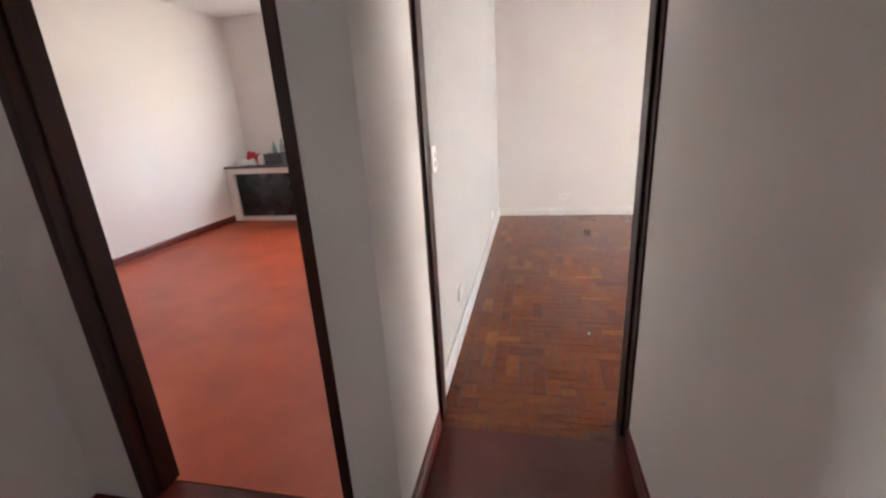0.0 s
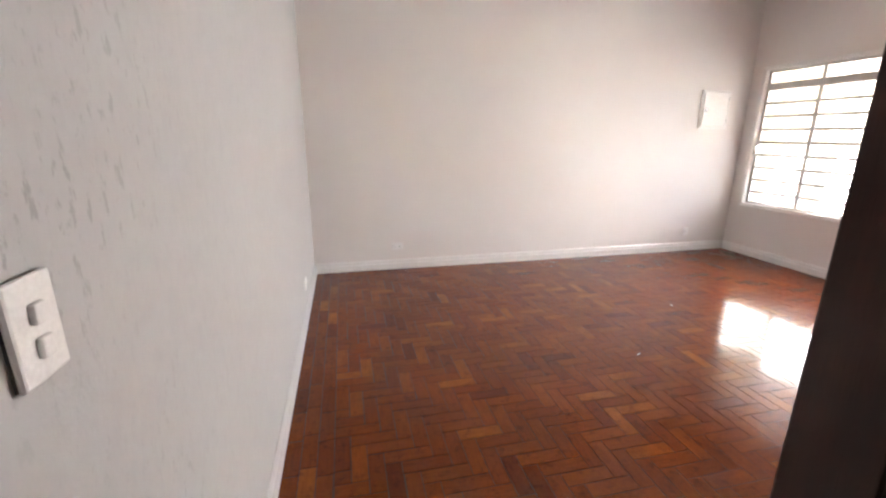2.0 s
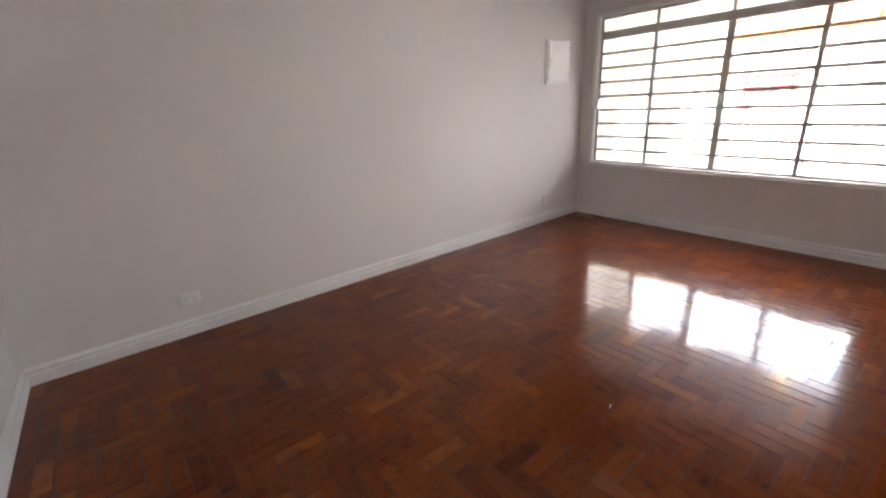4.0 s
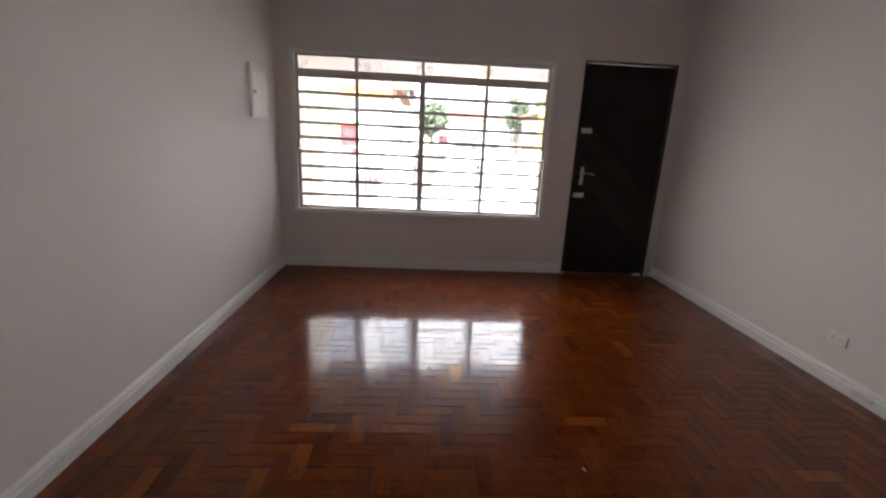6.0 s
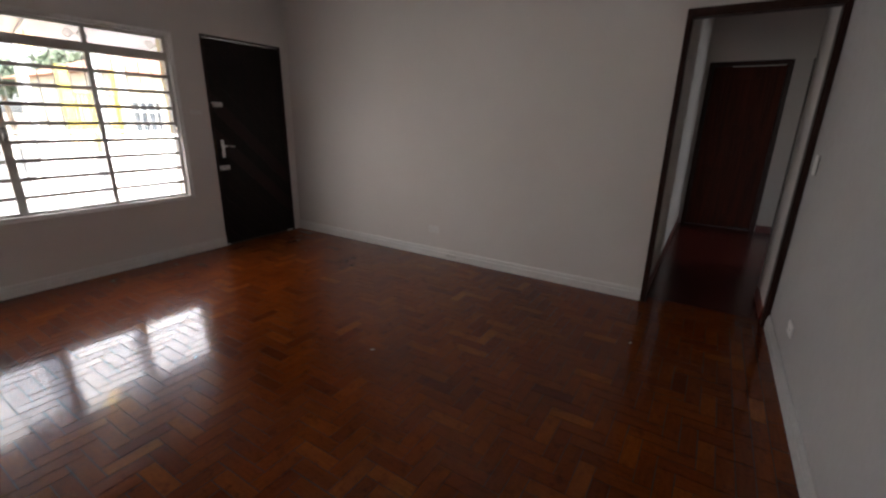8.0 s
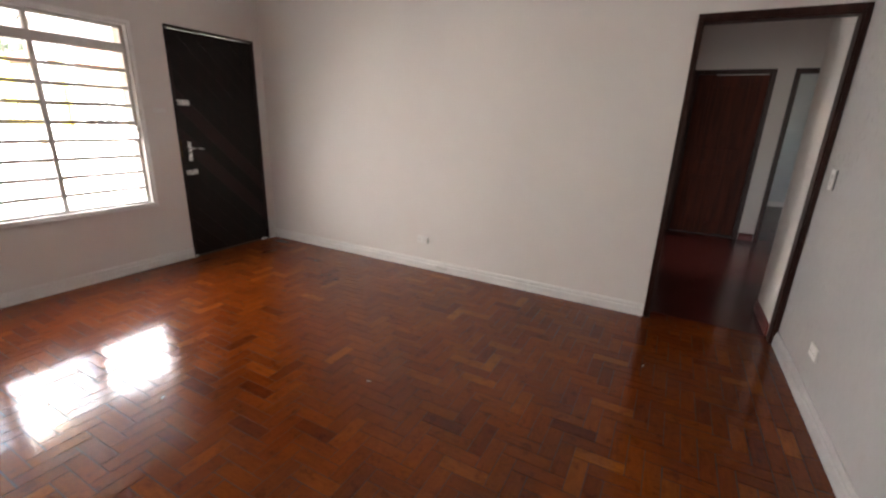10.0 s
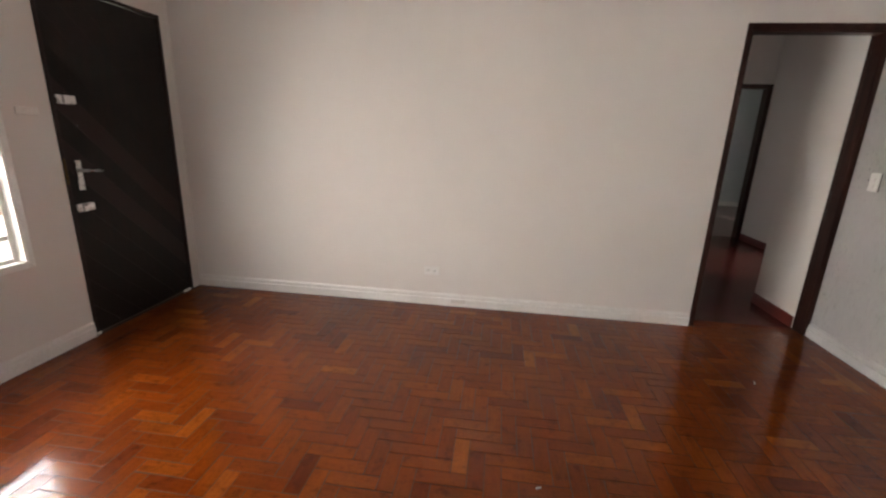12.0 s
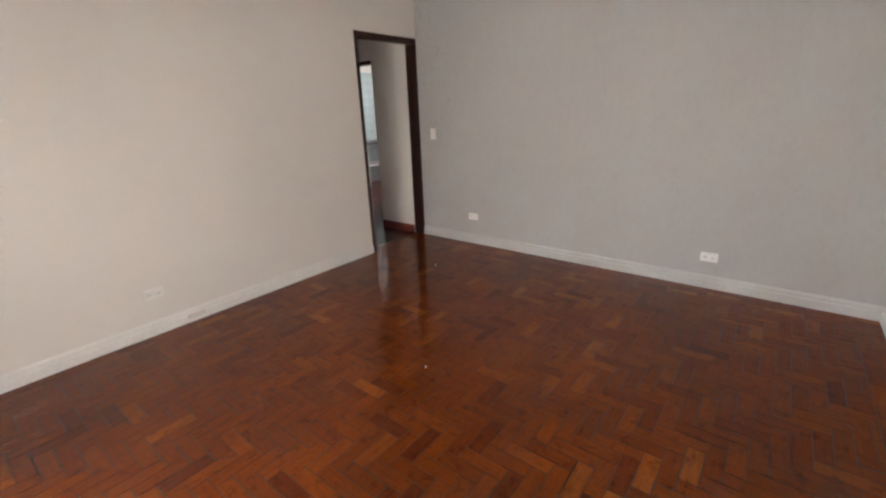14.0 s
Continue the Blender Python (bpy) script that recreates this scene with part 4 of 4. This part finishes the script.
def car(x, y, yaw, mat, label):
    o = base("car", label, "car", (x, y, -0.27), "parked cars")
    o.rotation_euler.z = radians(yaw)
    bm = bmesh.new()
    side = [(-2.05, 0.25), (-2.1, 0.55), (-1.98, 0.86), (-1.2, 0.95), (1.0, 0.98), (1.95, 0.84), (2.08, 0.55), (2.0, 0.25)]
    rings = [[bm.verts.new((a, w, z)) for a, z in side] for w in (-0.82, 0.82)]
    n = len(side)
    for i in range(n):
        bm.faces.new((rings[0][i], rings[0][(i + 1) % n], rings[1][(i + 1) % n], rings[1][i]))
    bm.faces.new(rings[0])
    bm.faces.new(rings[1][::-1])
    bmesh.ops.recalc_face_normals(bm, faces=bm.faces)
    bmesh.ops.bevel(bm, geom=bm.edges[:], offset=0.06, segments=3, profile=0.5, affect="EDGES", clamp_overlap=True)
    part("body", bm, mat, o, smooth=False)
    bm = bmesh.new()
    lo = [(-1.75, -0.74, 0.93), (1.15, -0.74, 0.93), (1.15, 0.74, 0.93), (-1.75, 0.74, 0.93)]
    hi = [(-1.35, -0.6, 1.45), (0.45, -0.6, 1.45), (0.45, 0.6, 1.45), (-1.35, 0.6, 1.45)]
    vl, vh = [bm.verts.new(c) for c in lo], [bm.verts.new(c) for c in hi]
    for i in range(4):
        bm.faces.new((vl[i], vl[(i + 1) % 4], vh[(i + 1) % 4], vh[i]))
    bm.faces.new(vh)
    bm.faces.new(vl[::-1])
    bmesh.ops.bevel(bm, geom=bm.edges[:], offset=0.05, segments=2, profile=0.5, affect="EDGES", clamp_overlap=True)
    part("glazing", bm, PANE_DARK, o, "dark car windows")
    boxes("roof", mat, o, [(-1.33, 0.43, -0.60, 0.60, 1.435, 1.475)], 0.015)
    for a in (-1.3, 1.3):
        for w in (-0.76, 0.76):
            bm = bmesh.new()
            rod(bm, (a, w - 0.09, 0.31), (a, w + 0.09, 0.31), 0.31, sides=20)
            wh = part("wheel", bm, RUBBER, o)
            bm = bmesh.new()
            rod(bm, (a, w - 0.095, 0.31), (a, w + 0.095, 0.31), 0.19, sides=16)
            part("rim", bm, CHROME, wh, "metal wheel rim")
    for w in (-0.62, 0.62):
        boxes("tail_lamp", LAMP_RED, o, [(-2.13, -2.05, w - 0.14, w + 0.14, 0.62, 0.78)], 0.01, "red tail lamp")
    return o


car(26.5, 0.3, 180, CAR_WHITE, "white hatchback parked on the side street")
car(31.0, 1.2, 180, CAR_GREY, "silver hatchback parked on the side street")

# ---- parquet ----
floor = tagged(boxes("floor_living", JOINT, None, [(XW, XE, SH + 0.005, YN, -0.1, -0.0012)]), "polished herringbone parquet floor of orange brown wood", "floor", kind="structure")
BW, BL, GAP = 0.07, 0.21, 0.0038
rng = random.Random(7)


def block_faces(bm, uvl, x0, x1, y0, y1, upright):
    """One parquet block with its grain along its length and a very slight tilt."""
    tx, ty = rng.gauss(0, 0.0014), rng.gauss(0, 0.0014)
    cx, cy = (x0 + x1) / 2, (y0 + y1) / 2

    def v(x, y, z):
        return bm.verts.new((x, y, z + (tx * (x - cx) + ty * (y - cy) if z > -0.003 else 0)))
    top = [v(x, y, 0.0) for x, y in ((x0, y0), (x1, y0), (x1, y1), (x0, y1))]
    low = [v(x, y, -0.006) for x, y in ((x0, y0), (x1, y0), (x1, y1), (x0, y1))]
    faces = [bm.faces.new(top)]
    for i in range(4):
        j = (i + 1) % 4
        faces.append(bm.faces.new((low[i], low[j], top[j], top[i])))
    ou, ov = rng.random() * 9, rng.random() * 9
    for fc in faces:
        for lp in fc.loops:
            x, y = lp.vert.co.x - cx, lp.vert.co.y - cy
            lp[uvl].uv = (y + ou, x + ov) if upright else (x + ou, y + ov)


inner = (XW + 0.018 + 3 * BW, XE - 0.018 - 2 * BW, YS + 0.018 + 2 * BW, YN - 0.018 - 2 * BW)
pieces = []   # x0, x1, y0, y1, upright, whole
nx, ny = int((inner[1] - inner[0]) / BW) + 8, int((inner[3] - inner[2]) / BW) + 8
for i in range(-6, nx):
    for j in range(-6, ny):
        k = (i + j) % 6
        if k not in (0, 3):
            continue
        x0, y0 = inner[0] + i * BW, inner[2] + j * BW
        x1, y1 = (x0 + BL, y0 + BW) if k == 0 else (x0 + BW, y0 + BL)
        c = (max(x0, inner[0]), min(x1, inner[1]), max(y0, inner[2]), min(y1, inner[3]))
        if c[1] - c[0] < 0.012 or c[3] - c[2] < 0.012:
            continue
        pieces.append((*c, k == 3, abs((c[1] - c[0]) * (c[3] - c[2]) - BW * BL) < 1e-6))
for r in range(3):
    o = 0.018 + r * BW
    for x0, x1, y0, y1, up in ((XW + o, XW + o + BW, YS + o, YN - o, True), (XE - o - BW, XE - o, YS + o, YN - o, True),
                               (XW + o + BW, XE - o - BW, YS + o, YS + o + BW, False), (XW + o + BW, XE - o - BW, YN - o - BW, YN - o, False)):
        if r == 2 and x1 > XW + 0.3:
            continue   # a third course along the west wall alone
        a, end = (y0, y1) if up else (x0, x1)
        a -= rng.random() * BL * 0.8
        lim = y0 if up else x0
        while a < end - 0.004:
            s, e = max(a, lim), min(a + BL, end)
            if e - s > 0.012:
                pieces.append((x0, x1, s, e, True, False) if up else (s, e, y0, y1, False, False))
            a += BL
for row in range(3):
    # rows across the doorway
    y = SH + 0.006 + row * 0.047
    a = XW + 0.038
    while a < 0.63:
        pieces.append((a, min(a + BL, 0.63), y, min(y + 0.047, YS + 0.018), False, False))
        a += BL
near = [p for p in pieces if p[5] and 0.4 < (p[0] + p[1]) / 2 < 2.6 and 2.2 < (p[2] + p[3]) / 2 < 4.1][:300]
chosen = set(near)
bm = bmesh.new()
uvl = bm.loops.layers.uv.new("UVMap")
g = GAP / 2
for p in pieces:
    if p not in chosen:
        # hand-laid: the joints vary in width
        w0, w1, w2, w3 = (g + max(0.0, rng.gauss(0, 0.0011)) for side in range(4))
        block_faces(bm, uvl, p[0] + w0, p[1] - w1, p[2] + w2, p[3] - w3, p[4])
tagged(part("parquet_blocks", bm, BLOCKS, floor), kind="stuff")
bm = bmesh.new()
uvl = bm.loops.layers.uv.new("UVMap")
block_faces(bm, uvl, -BL / 2 + g, BL / 2 - g, -BW / 2 + g, BW / 2 - g, False)
block_mesh = bpy.data.meshes.new("parquet_block")
bm.to_mesh(block_mesh)
bm.free()
block_mesh.materials.append(BLOCK)
for p in near:
    ob = new("parquet_block", block_mesh)
    ob.parent = floor
    ob.matrix_basis = pose((p[0] + p[1]) / 2, (p[2] + p[3]) / 2, rng.uniform(-0.0002, 0.0002), rng.gauss(0, 0.08), rng.gauss(0, 0.08), (90 if p[4] else 0) + rng.gauss(0, 0.25))
